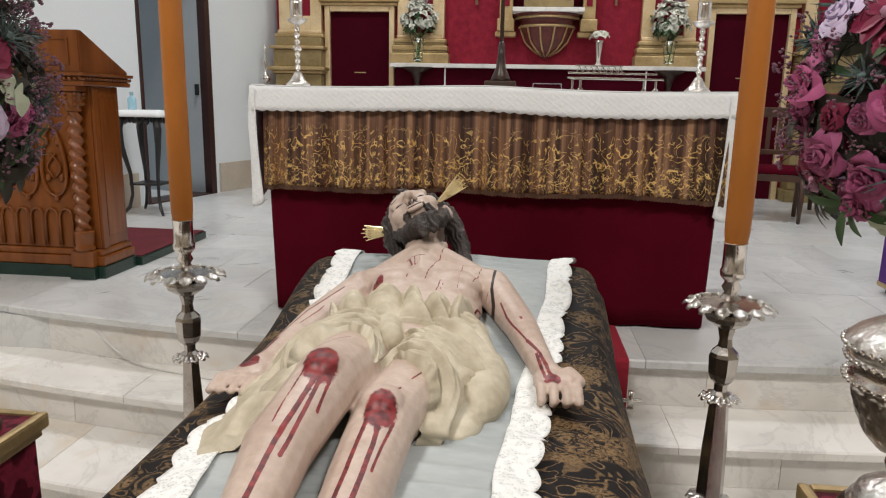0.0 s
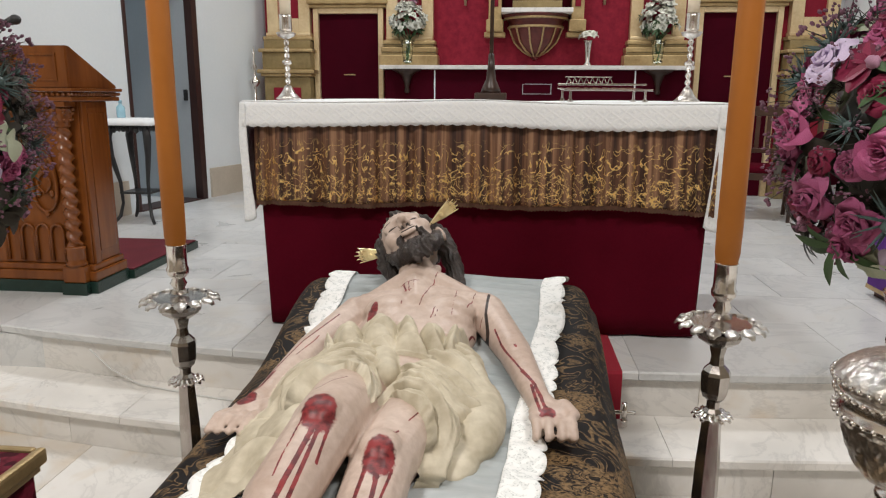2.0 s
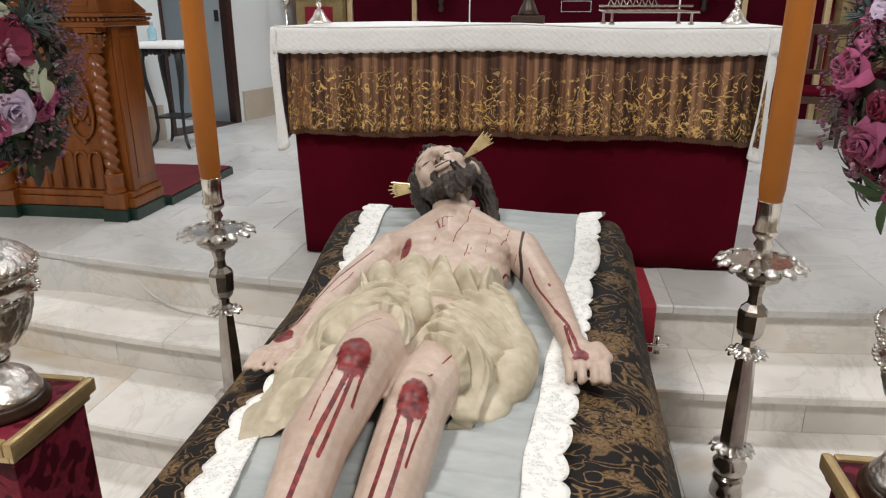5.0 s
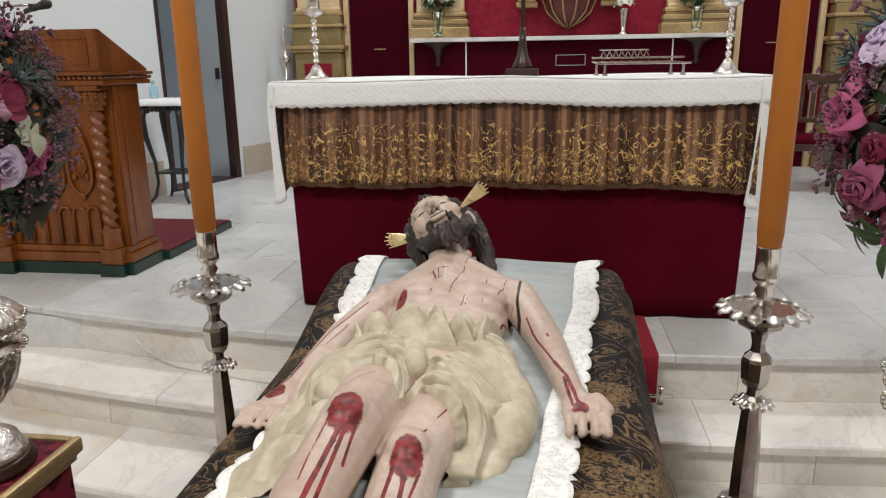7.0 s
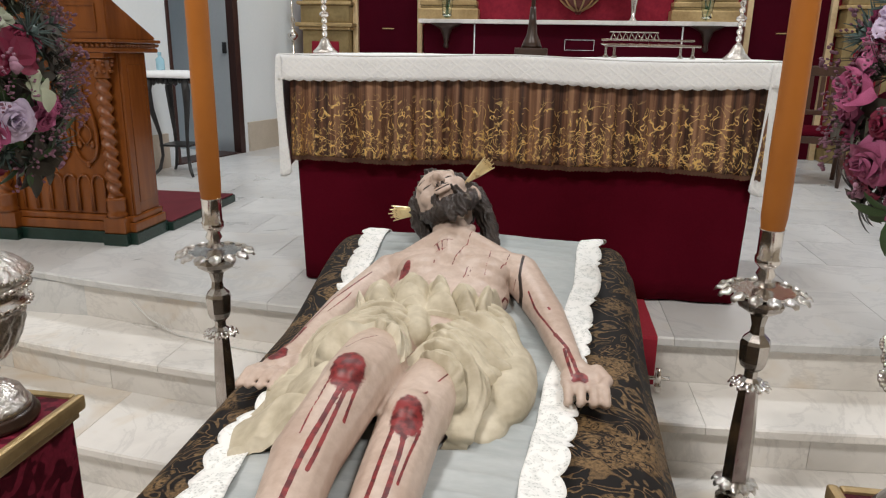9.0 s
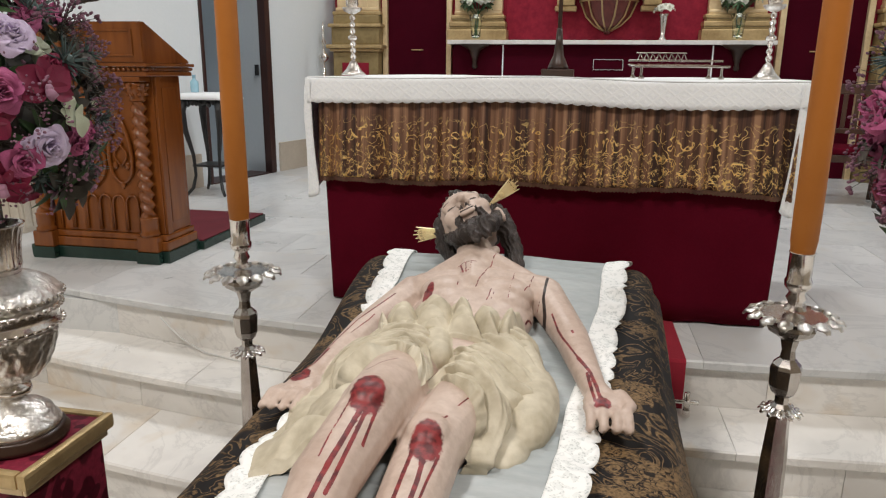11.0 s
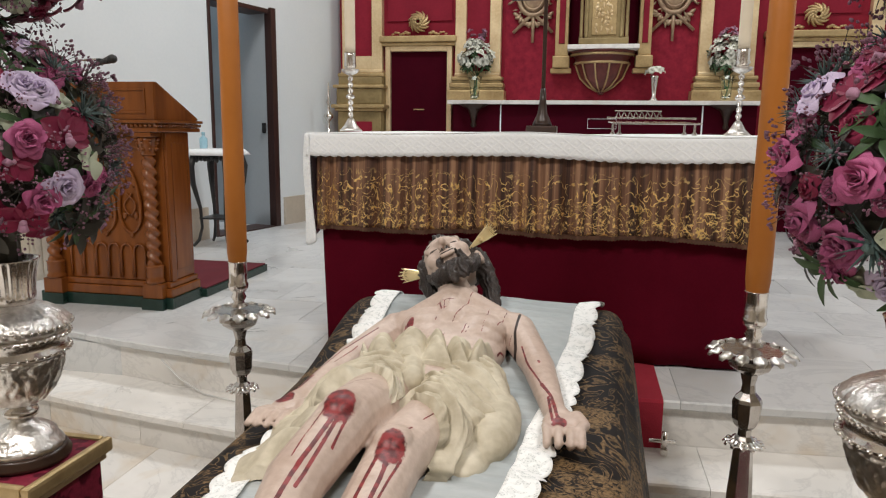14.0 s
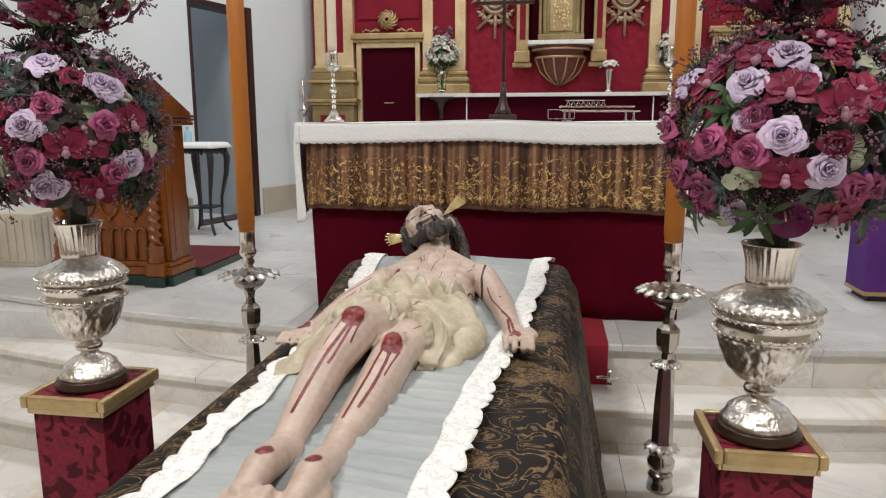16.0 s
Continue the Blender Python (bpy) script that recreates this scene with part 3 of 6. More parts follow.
# ---- damask pedestals with silver urns ----
def pedestal(x, y, w, d, h):
    p = thing("pedestal", "square pedestal covered in crimson damask with a gilt moulded top", "pedestal", pose(x, y, 0), group="flower pedestals")
    part("body", new_box(-w / 2 + .022, w / 2 - .022, -d / 2 + .022, d / 2 - .022, 0.0, h - .04, bevel=.004), DAMASK, p)
    for sx in (-1, 1):
        part("moulding", new_box(sx * (w / 2 - .022), sx * w / 2, -d / 2, d / 2, h - .036, h, bevel=.008), GILT, p, "gilt moulding")
        part("moulding", new_box(-w / 2 + .0225, w / 2 - .0225, sx * (d / 2 - .022), sx * d / 2, h - .036, h, bevel=.008), GILT, p, "gilt moulding")
        part("braid", new_box(sx * (w / 2 - .021), sx * (w / 2 - .012), -d / 2 + .012, d / 2 - .012, h - .054, h - .0365, bevel=.003), GILT_PALE, p, "gold braid trim")
        part("braid", new_box(-w / 2 + .0215, w / 2 - .0215, sx * (d / 2 - .021), sx * (d / 2 - .012), h - .054, h - .0365, bevel=.003), GILT_PALE, p, "gold braid trim")
    part("top_panel", new_box(-w / 2 + .0222, w / 2 - .0222, -d / 2 + .0222, d / 2 - .0222, h - .0395, h - .006), DAMASK, p)
    return p


def dense(profile, k):
    """The same profile in k even steps."""
    out = []
    for i in range(k + 1):
        f = i / k * (len(profile) - 1)
        j = min(int(f), len(profile) - 2)
        f -= j
        out.append(tuple(p + (q - p) * f for p, q in zip(profile[j], profile[j + 1])))
    return out


def acanthus(v, a, n):
    """Relief of n upright leaves with veins, between v = 0 at the foot and 1 at the rim."""
    if v < .08 or v > .95:
        return 0.0
    t = (a * n / (2 * math.pi)) % 1.0 - .5
    edge = .46 * math.sin(math.pi * min(1, v * 1.05)) ** .6
    inside = edge - abs(t)
    leaf = .030 * min(1, max(0, inside * 9)) * (1 - .55 * abs(math.cos(14 * v - 9 * abs(t))))
    return leaf - (.012 if abs(t) < .022 and inside > 0 else 0) + .007 * math.sin(40 * v) * math.sin(3 * n * a) - .012


def urn(x, y, z0, wide):
    u = thing("urn", "chased silver urn with acanthus relief on a dark wooden base", "urn", pose(x, y, z0) @ Matrix.Diagonal((wide, wide, .835, 1)), group="flower urns")
    part("wooden_base", lathe([(.112, 0), (.120, .004), (.122, .016), (.112, .024), (.114, .03), (.105, .034)], 36), DARK_WOOD, u, "dark turned wooden base", smooth=True)
    part("foot", lathe([(.104, .0345), (.105, .045), (.098, .055), (.094, .058), (.086, .078), (.064, .094), (.04, .104), (.03, .112), (.028, .122)], 40), SILVER, u, smooth=True)
    part("knop", lathe([(.026, .1225), (.043, .128), (.046, .138), (.043, .147), (.028, .153), (.03, .158)], 32), SILVER_PLAIN, u, smooth=True)
    body = part("body", lathe(dense([(.032, .1585), (.066, .172), (.094, .204), (.114, .25), (.126, .29), (.128, .306)], 30), 168, wave=lambda i, a: 1 + 1.7 * acanthus(i / 30, a, 9)), SILVER, u, "bowl chased with acanthus leaves", smooth=True)
    part("band", lathe([(.128, .3065), (.137, .31), (.137, .318), (.131, .324), (.132, .348), (.138, .353), (.138, .360), (.130, .364)], 48), SILVER_PLAIN, body, "plain raised band", smooth=True)
    part("shoulder", lathe(dense([(.130, .3645), (.143, .375), (.146, .386), (.140, .398), (.122, .415), (.096, .43), (.07, .440), (.062, .444)], 24), 168, wave=lambda i, a: 1 + 1.3 * acanthus(.15 + .8 * i / 24, a, 14)), SILVER, u, "domed shoulder chased with leaves", smooth=True)
    part("neck", lathe(dense([(.060, .4445), (.064, .46), (.062, .475), (.066, .52), (.075, .555), (.081, .565)], 14) + [(.07, .566), (.05, .50)], 132, wave=lambda i, a: 1 + (.045 * abs(math.sin(11 * a)) - .02 if 3 < i < 13 else 0)), SILVER_PLAIN, u, "fluted neck", smooth=True)
    for rr, zz, k in ((.1385, .314, 40), (.1395, .3565, 44), (.1465, .3855, 46)):
        bm = bmesh.new()
        for j in range(k):
            a = 2 * math.pi * j / k
            ball(bm, (rr * math.cos(a), rr * math.sin(a), zz), .0085, 1, (1, .55, .8), Euler((.7, 0, a)))
        part("gadroon", bm, SILVER_PLAIN, body, "twisted gadroon edge", smooth=True)
    return u


PED = [(-1.032, 1.158, .255, .275, .720, .80), (0.782, 1.108, .250, .250, .712, .83)]
for px, py, pw, pd, ph, wide in PED:
    pedestal(px, py, pw, pd, ph)
    urn(px, py, ph - .0055, wide)


# ---- flowers ----
def petal_mat(name, dark, light, rough=0.6):
    m, n, l, b = node_mat(name, rough, 0, 0.3)
    g = n.new("ShaderNodeNewGeometry")
    v = coords(n, l)
    f = noise_tex(n, l, v, 40, 3)
    info = n.new("ShaderNodeObjectInfo")
    a = n.new("ShaderNodeMath")
    a.operation = "MULTIPLY_ADD"
    a.inputs[1].default_value, a.inputs[2].default_value = 0.5, 0.25
    l.new(g.outputs["Random Per Island"], a.inputs[0])
    c = mix(n, l, a.outputs[0], dark, light)
    c = mix(n, l, 0.4, c, ramp(n, l, f, [(0.3, dark), (0.7, light)]))
    hs = n.new("ShaderNodeHueSaturation")
    mr = n.new("ShaderNodeMapRange")
    mr.inputs["To Min"].default_value, mr.inputs["To Max"].default_value = 0.75, 1.2
    l.new(info.outputs["Random"], mr.inputs["Value"])
    l.new(mr.outputs[0], hs.inputs["Value"])
    l.new(c, hs.inputs["Color"])
    l.new(hs.outputs[0], b.inputs["Base Color"])
    b.inputs["Sheen Weight"].default_value = 0.1
    return m


LILAC = petal_mat("lilac_petal", (0.48, 0.37, 0.60), (0.78, 0.68, 0.85))
MAGENTA = petal_mat("magenta_petal", (0.27, 0.032, 0.12), (0.56, 0.16, 0.32))
BURGUNDY = petal_mat("burgundy_petal", (0.11, 0.005, 0.027), (0.31, 0.022, 0.075), 0.45)
PLUM = petal_mat("plum_petal", (0.10, 0.01, 0.06), (0.26, 0.03, 0.14), 0.35)
PALE_GREEN = petal_mat("pale_green_leaf", (0.32, 0.37, 0.26), (0.58, 0.62, 0.48))
LEAF_GREEN = petal_mat("green_leaf", (0.02, 0.05, 0.018), (0.07, 0.13, 0.05), 0.45)
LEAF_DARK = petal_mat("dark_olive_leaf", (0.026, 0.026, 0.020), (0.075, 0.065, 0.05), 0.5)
THISTLE = petal_mat("blue_green_thistle", (0.03, 0.06, 0.06), (0.12, 0.18, 0.17))
PINK_BUD = petal_mat("pink_bud", (0.30, 0.13, 0.22), (0.52, 0.30, 0.40))
WHITE_PETAL = petal_mat("white_petal", (0.62, 0.62, 0.52), (0.84, 0.84, 0.76))
FL = random.Random(11)


def cup_petal(bm, ang, r_in, r_out, h0, h1, width, curl, mat=0, tilt=0.0):
    ca, sa = math.cos(ang), math.sin(ang)
    n0 = len(bm.faces)

    def fn(u, v):
        s = (u - 0.5) * 2
        r = r_in + (r_out - r_in) * v ** 0.8 - 0.12 * r_out * s * s
        w = width * math.sin(0.5 + 2.2 * v) * s
        z = h0 + (h1 - h0) * math.sin(v * 1.5) - curl * max(0, v - 0.6) ** 2 * 6 + tilt * s
        return Vector((r * ca - w * sa, r * sa + w * ca, z))
    sheet(4, 4, fn, bm)
    bm.faces.ensure_lookup_table()
    for f in bm.faces[n0:]:
        f.material_index = mat


def rose_mesh(name, mat, ruffle=0.0, count=22):
    bm = bmesh.new()
    for k in range(count):
        q = k / (count - 1)
        a = k * 2.4 + FL.uniform(-.2, .2)
        r = 0.06 + 0.94 * q ** 0.9
        cup_petal(bm, a, r * .12, r * (.55 + .45 * q), -.15 + .1 * (1 - q), .55 - .40 * q + FL.uniform(-ruffle, ruffle), .16 + .34 * q, .1 + .25 * q, tilt=FL.uniform(-ruffle, ruffle))
    return finish(name, bm, mat, True)


def orchid_mesh():
    bm = bmesh.new()
    for k, (a, ln, w) in enumerate(((90, 1.0, .34), (198, .95, .33), (342, .95, .33), (35, 1.05, .48), (145, 1.05, .48))):
        ang = radians(a)
        ca, sa = math.cos(ang), math.sin(ang)

        def fn(u, v, ca=ca, sa=sa, ln=ln, w=w):
            s = (u - .5) * 2
            r, ww = ln * v, w * math.sin(.25 + 2.7 * v) * s
            return Vector((r * ca - ww * sa, r * sa + ww * ca, .18 * v - .25 * v * v + .10 * abs(s)))
        sheet(4, 5, fn, bm)
    n0 = len(bm.faces)
    ball(bm, (0, 0, .16), .15, 1, (1, 1, .8))
    tube([(0, -.05, .12), (0, -.25, .25), (0, -.42, .18)], [.13, .2, .05], 7, bm)
    bm.faces.ensure_lookup_table()
    for f in bm.faces[n0:]:
        f.material_index = 1
    return finish("orchid", bm, [BURGUNDY, PINK_BUD], True)


def calla_mesh():
    def fn(u, v):
        a = (u - .5) * 5.4 + math.pi / 2
        r = .16 + .75 * v ** 1.6 * (1 + .5 * math.cos((u - .5) * 5.4))
        return Vector((r * math.cos(a), r * math.sin(a) * .9, v * .8 - .5 + .1 * math.cos(a)))
    bm = sheet(14, 7, fn)
    n0 = len(bm.faces)
    tube([(0, .05, -.4), (.02, .1, .35)], [.06, .03], 6, bm)
    bm.faces.ensure_lookup_table()
    for f in bm.faces[n0:]:
        f.material_index = 1
    return finish("calla", bm, [PLUM, WHITE_PETAL], True)


def thistle_mesh():
    bm = bmesh.new()
    ball(bm, (0, 0, .2), .22, 1)
    for k in range(22):
        a, t = k * 2.4, .15 + .5 * (k % 3)
        d = Vector((math.cos(a), math.sin(a), t)).normalized()
        tube([d * .1, d * .6, d * FL.uniform(.85, 1.1)], [.05, .035, .004], 4, bm)
    return finish("thistle", bm, THISTLE)


def leaf_spray(name, mat, n, ln, w, droop, spread=1.0):
    bm = bmesh.new()
    for k in range(n):
        a = k * 2.4 + FL.uniform(-.3, .3)
        el = FL.uniform(.0, .9) * spread
        base = Vector((0, 0, FL.uniform(-.1, .25)))
        d = Vector((math.cos(a) * math.cos(el), math.sin(a) * math.cos(el), math.sin(el)))
        s = d.cross(Vector((0, 0, 1))).normalized()
        L = ln * FL.uniform(.7, 1.15)

        def fn(u, v, base=base, d=d, s=s, L=L):
            ww = w * math.sin(.12 + 2.9 * v) * (u - .5) * 2
            return base + d * L * v + s * ww + Vector((0, 0, -droop * v * v + .25 * abs(ww)))
        sheet(2, 5, fn, bm)
    return finish(name, bm, mat, True)


def twig_spray(name, mats, n):
    bm = bmesh.new()
    for k in range(n):
        a, el = FL.uniform(0, 6.28), FL.uniform(.2, 1.3)
        d = Vector((math.cos(a) * math.cos(el), math.sin(a) * math.cos(el), math.sin(el)))
        p1 = d * FL.uniform(.7, 1.1)
        tube([Vector(), d * .5 + Vector((0, 0, .06)), p1], [.012, .010, .006], 4, bm)
        for j in range(5):
            n0 = len(bm.faces)
            q = p1 + Vector((FL.uniform(-.14, .14), FL.uniform(-.14, .14), FL.uniform(-.14, .1)))
            ball(bm, q, FL.uniform(.022, .042), 1, (1, 1, 1.4))
            bm.faces.ensure_lookup_table()
            for f in bm.faces[n0:]:
                f.material_index = 1
    return finish(name, bm, mats)


ROSE = [rose_mesh("rose", LILAC, .03, 22), rose_mesh("rose", LILAC, .05, 20)]
CARN = [rose_mesh("carnation", MAGENTA, .16, 40), rose_mesh("carnation", MAGENTA, .2, 36)]
DARKROSE = rose_mesh("dark_rose", BURGUNDY, .05, 20)
ORCHID, CALLA, THIS = orchid_mesh(), calla_mesh(), thistle_mesh()
EUCA = leaf_spray("eucalyptus", PALE_GREEN, 7, .75, .34, .3)
FERN = [leaf_spray("leaf_spray", LEAF_GREEN, 9, 1.2, .14, .35), leaf_spray("leaf_spray", LEAF_DARK, 9, 1.2, .2, .4)]
BERRY = petal_mat("mauve_bud", (0.10, 0.03, 0.06), (0.30, 0.16, 0.22))
TWIG = twig_spray("bud_spray", [LEAF_DARK, BERRY], 9)


def put_flower(me, parent, c, d, size, spin):
    ob = new(me.name.split(".")[0], me)
    ob.parent = parent
    q = Vector(d).to_track_quat("Z", "Y").to_matrix().to_4x4()
    ob.matrix_basis = Matrix.Translation(c) @ q @ Matrix.Rotation(spin, 4, "Z") @ Matrix.Diagonal((size, size, size, 1))
    return ob


def clump(parent, c, rx, rz, seed, fixed=(), n=310, dark=0.0):
    """A dome of flowers and leaves about c. fixed: (kind, azimuth, elevation, size) of the largest blooms."""
    r = random.Random(seed)
    taken = []
    bm = bmesh.new()
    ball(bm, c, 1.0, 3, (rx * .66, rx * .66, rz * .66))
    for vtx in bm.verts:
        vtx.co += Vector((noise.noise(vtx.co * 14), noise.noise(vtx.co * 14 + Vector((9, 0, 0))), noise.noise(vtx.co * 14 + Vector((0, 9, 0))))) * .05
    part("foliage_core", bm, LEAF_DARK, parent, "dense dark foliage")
    kinds = {"rose": ROSE, "carnation": CARN, "orchid": [ORCHID], "calla": [CALLA], "dark": [DARKROSE], "euca": [EUCA]}

    def place(me, d, size, depth):
        p = Vector(c) + Vector((d.x * rx, d.y * rx, d.z * rz)) * depth
        nrm = Vector((d.x / rx, d.y / rx, d.z / rz)).normalized()
        put_flower(me, parent, p, nrm + Vector((0, 0, .1)), size, r.uniform(0, 6.28))

    for kind, az, el, size in fixed:
        a, e = radians(az), radians(el)
        d = Vector((math.cos(a) * math.cos(e), math.sin(a) * math.cos(e), math.sin(e)))
        taken.append((d, size))
        me = r.choice(kinds[kind])
        p = Vector(c) + Vector((d.x * rx, d.y * rx, d.z * rz)) * .97
        nrm = Vector((d.x / rx, d.y / rx, d.z / rz)).normalized()
        if kind == "orchid":
            ob = new("orchid", me)
            ob.parent = parent
            up = Vector((0, 0, 1))
            x = up.cross(nrm).normalized()
            ob.matrix_basis = Matrix.Translation(p) @ Matrix((x, nrm.cross(x), nrm)).transposed().to_4x4() @ Matrix.Diagonal((size, size, size, 1))
        else:
            put_flower(me, parent, p, nrm + Vector((0, 0, .12)), size, r.uniform(0, 6.28))
    for k in range(n):
        z = 1 - 2 * (k + .5) / n
        a = k * 2.39996
        d = Vector((math.cos(a) * math.sqrt(1 - z * z), math.sin(a) * math.sqrt(1 - z * z), z))
        d = (d + Vector((r.uniform(-.12, .12), r.uniform(-.12, .12), r.uniform(-.12, .12)))).normalized()
        if d.z < -.72 and dark == 0:
            continue
        near = any(math.acos(max(-1, min(1, d.dot(t)))) * rx < s * .95 for t, s in taken)
        q = r.random()
        if near:
            if q < .35:
                place(TWIG, d, r.uniform(.05, .08), .84)
            elif q < .6:
                place(r.choice(FERN), d, r.uniform(.045, .065), .82)
            continue
        if q < .06:
            place(r.choice(ROSE), d, r.uniform(.030, .042), .92)
        elif q < .22:
            place(r.choice(CARN), d, r.uniform(.026, .038), .92)
        elif q < .33:
            place(ORCHID, d, r.uniform(.036, .052), .93)
        elif q < .43 + dark:
            place(DARKROSE, d, r.uniform(.03, .04), .92)
        elif q < .56:
            place(THIS, d, r.uniform(.035, .055), .93)
        elif q < .66:
            place(EUCA, d, r.uniform(.04, .06), .85)
        elif q < .86:
            place(TWIG, d, r.uniform(.06, .09), .86)
        else:
            place(r.choice(FERN), d, r.uniform(.05, .075), .84)


def arrangement(x, y, z, rx, rz, zc, seed, fixed, up_r):
    ob = thing("flower_arrangement", "tall arrangement of lilac roses, magenta carnations and burgundy orchids", "flowers", pose(x, y, z), group="urn flowers")
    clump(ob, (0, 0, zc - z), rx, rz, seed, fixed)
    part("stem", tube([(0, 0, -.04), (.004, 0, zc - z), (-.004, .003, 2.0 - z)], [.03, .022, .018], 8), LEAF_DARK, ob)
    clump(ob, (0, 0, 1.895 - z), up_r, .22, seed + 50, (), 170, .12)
    rr = random.Random(seed + 9)
    for k in range(9):
        a = rr.uniform(0, 6.28)
        put_flower(FERN[k % 2], ob, (rx * .72 * math.cos(a), rx * .72 * math.sin(a), zc - z - rz * .62), (math.cos(a), math.sin(a), -.5), rr.uniform(.045, .07), a)
    return ob


FIX_L = [("rose", -25, 28, .052), ("rose", -17, -18, .052), ("carnation", -34, 5, .044), ("carnation", -28, -24, .044), ("orchid", -16, 6, .054), ("orchid", -37, -35, .054), ("calla", 8, -48, .05), ("euca", -5, -5, .055), ("rose", -77, 5, .052), ("rose", -67, 44, .052), ("rose", -31, 30, .052), ("rose", -70, -32, .052), ("carnation", -65, 16, .044), ("orchid", -56, -8, .054), ("carnation", -77, -15, .044), ("dark", -48, 35, .04)]
FIX_R = [("rose", -108, 41, .052), ("rose", -108, 0, .052), ("rose", -88, -15, .052), ("rose", -126, 25, .052), ("rose", -133, -45, .052), ("carnation", -121, -8, .044), ("carnation", -150, -28, .044), ("orchid", -106, 20, .054), ("orchid", -105, -19, .054), ("orchid", -84, 11, .054), ("orchid", -124, 38, .054), ("calla", -104, -42, .05), ("euca", -124, -21, .055), ("orchid", -75, -41, .054), ("carnation", -140, -3, .044), ("dark", -85, -4, .04), ("carnation", -71, -26, .044), ("carnation", -168, -22, .046), ("carnation", -178, 4, .046), ("carnation", -160, -40, .042), ("rose", -172, 27, .050), ("orchid", 178, -32, .05), ("euca", -150, -48, .05)]
arrangement(-1.032, 1.158, 1.17, .245, .25, 1.43, 21, FIX_L, .265)
arrangement(0.790, 1.108, 1.17, .26, .25, 1.43, 34, FIX_R, .25)


# ---- white sheet with lace on the bier ----
def lerp_table(table, y):
    for (y0, a), (y1, b) in zip(table, table[1:]):
        if y <= y1:
            return a + (b - a) * max(0, (y - y0) / (y1 - y0))
    return table[-1][1]


SHEET_R = [(.3, .085), (.62, .095), (1.12, .135), (1.6, .195), (2.06, .245)]
SHEET_L = [(.3, -.335), (.88, -.350), (1.4, -.36), (2.06, -.385)]
SATIN = two_scale("pale_satin_sheet", (0.29, 0.33, 0.335), (0.48, 0.51, 0.51), 90, 5, 0.5, relief=0.15, stretch=(0.35, 1, 1))


def sheet_z(x, y):
    h = bier_half(y) * .86
    a = min(1, abs(x - BX) / h)
    return bier_top(y) + .012 * (1 - a) + .007 - (.03 * max(0, (y - 2.0) / .07) ** 2 if y > 2.0 else 0)


def sheet_fn(u, v):
    y = BY0 + .03 + v * (2.062 - BY0 - .03)
    x0, x1 = lerp_table(SHEET_L, y), lerp_table(SHEET_R, y)
    x = x0 + u * (x1 - x0)
    ph = y * 112 + 2.2 * noise.noise(Vector((x * 3, y * 5, 2))) + 1.3 * math.sin(x * 7)
    wr = .0115 * (1 - abs(math.sin(ph * .5))) ** 1.6 * (.55 + .6 * noise.noise(Vector((x * 5, y * 7, 5)))) + .007 * noise.noise(Vector((x * 5, y * 14, 0)))
    return Vector((x, y, sheet_z(x, y) + wr * (0.4 + 0.6 * min(1, u * 4, (1 - u) * 4)) + .004))


linen = thing("bier_sheet", "pale satin sheet with white lace borders spread on the bier", "sheet")
part("sheet", sheet(50, 330, sheet_fn, thick=-.003), SATIN, linen, smooth=True)


def border(side):
    def fn(u, v):
        y = BY0 + .03 + u * (2.062 - BY0 - .03)
        x = lerp_table(SHEET_R if side > 0 else SHEET_L, y)
        # scallops every 45 mm, gathered in soft uneven ruffles
        sc = .86 + .34 * abs(math.sin(y * 52 + .8 * math.sin(y * 5))) ** .7 * v
        xx = x + side * ((v - .42) * .066 * sc) + .014 * noise.noise(Vector((y * 6, side, 1)))
        ruff = .009 * math.sin(y * 47 + 2 * v + 2.5 * math.sin(y * 11)) + .008 * noise.noise(Vector((y * 24, v * 1.5, side * 3)))
        return Vector((xx, y + .010 * v * noise.noise(Vector((y * 13, side * 2, 0))), sheet_z(xx, y) + .016 + ruff * (.25 + .6 * v)))
    return fn


for side in (-1, 1):
    part("lace_border", sheet(520, 8, border(side), thick=.0015), FINE_LACE, linen, "ruffled white lace border", smooth=True)


def head_border(u, v):
    x = SHEET_L[-1][1] + u * (SHEET_R[-1][1] - SHEET_L[-1][1])
    y = 2.045 + v * .03
    return Vector((x, y, sheet_z(x, min(y, 2.07)) + .010 + .005 * math.sin(x * 90) * (.3 + v) - .012 * v))


part("lace_border", sheet(150, 3, head_border, thick=.0015), FINE_LACE, linen, "ruffled white lace border", smooth=True)


# ---- recumbent painted statue: one mesh ----
def capsule(bm, p0, r0, p1, r1, seg=14):
    p0, p1 = Vector(p0), Vector(p1)
    d = (p1 - p0).normalized()
    pts, rad = [], []
    for k in range(5):
        a = math.pi / 2 * k / 4.6
        pts.append(p0 - d * r0 * math.cos(a))
        rad.append(max(.002, r0 * math.sin(a)))
    for k in range(4, -1, -1):
        a = math.pi / 2 * k / 4.6
        pts.append(p1 + d * r1 * math.cos(a))
        rad.append(max(.002, r1 * math.sin(a)))
    tube(pts, rad, seg, bm)


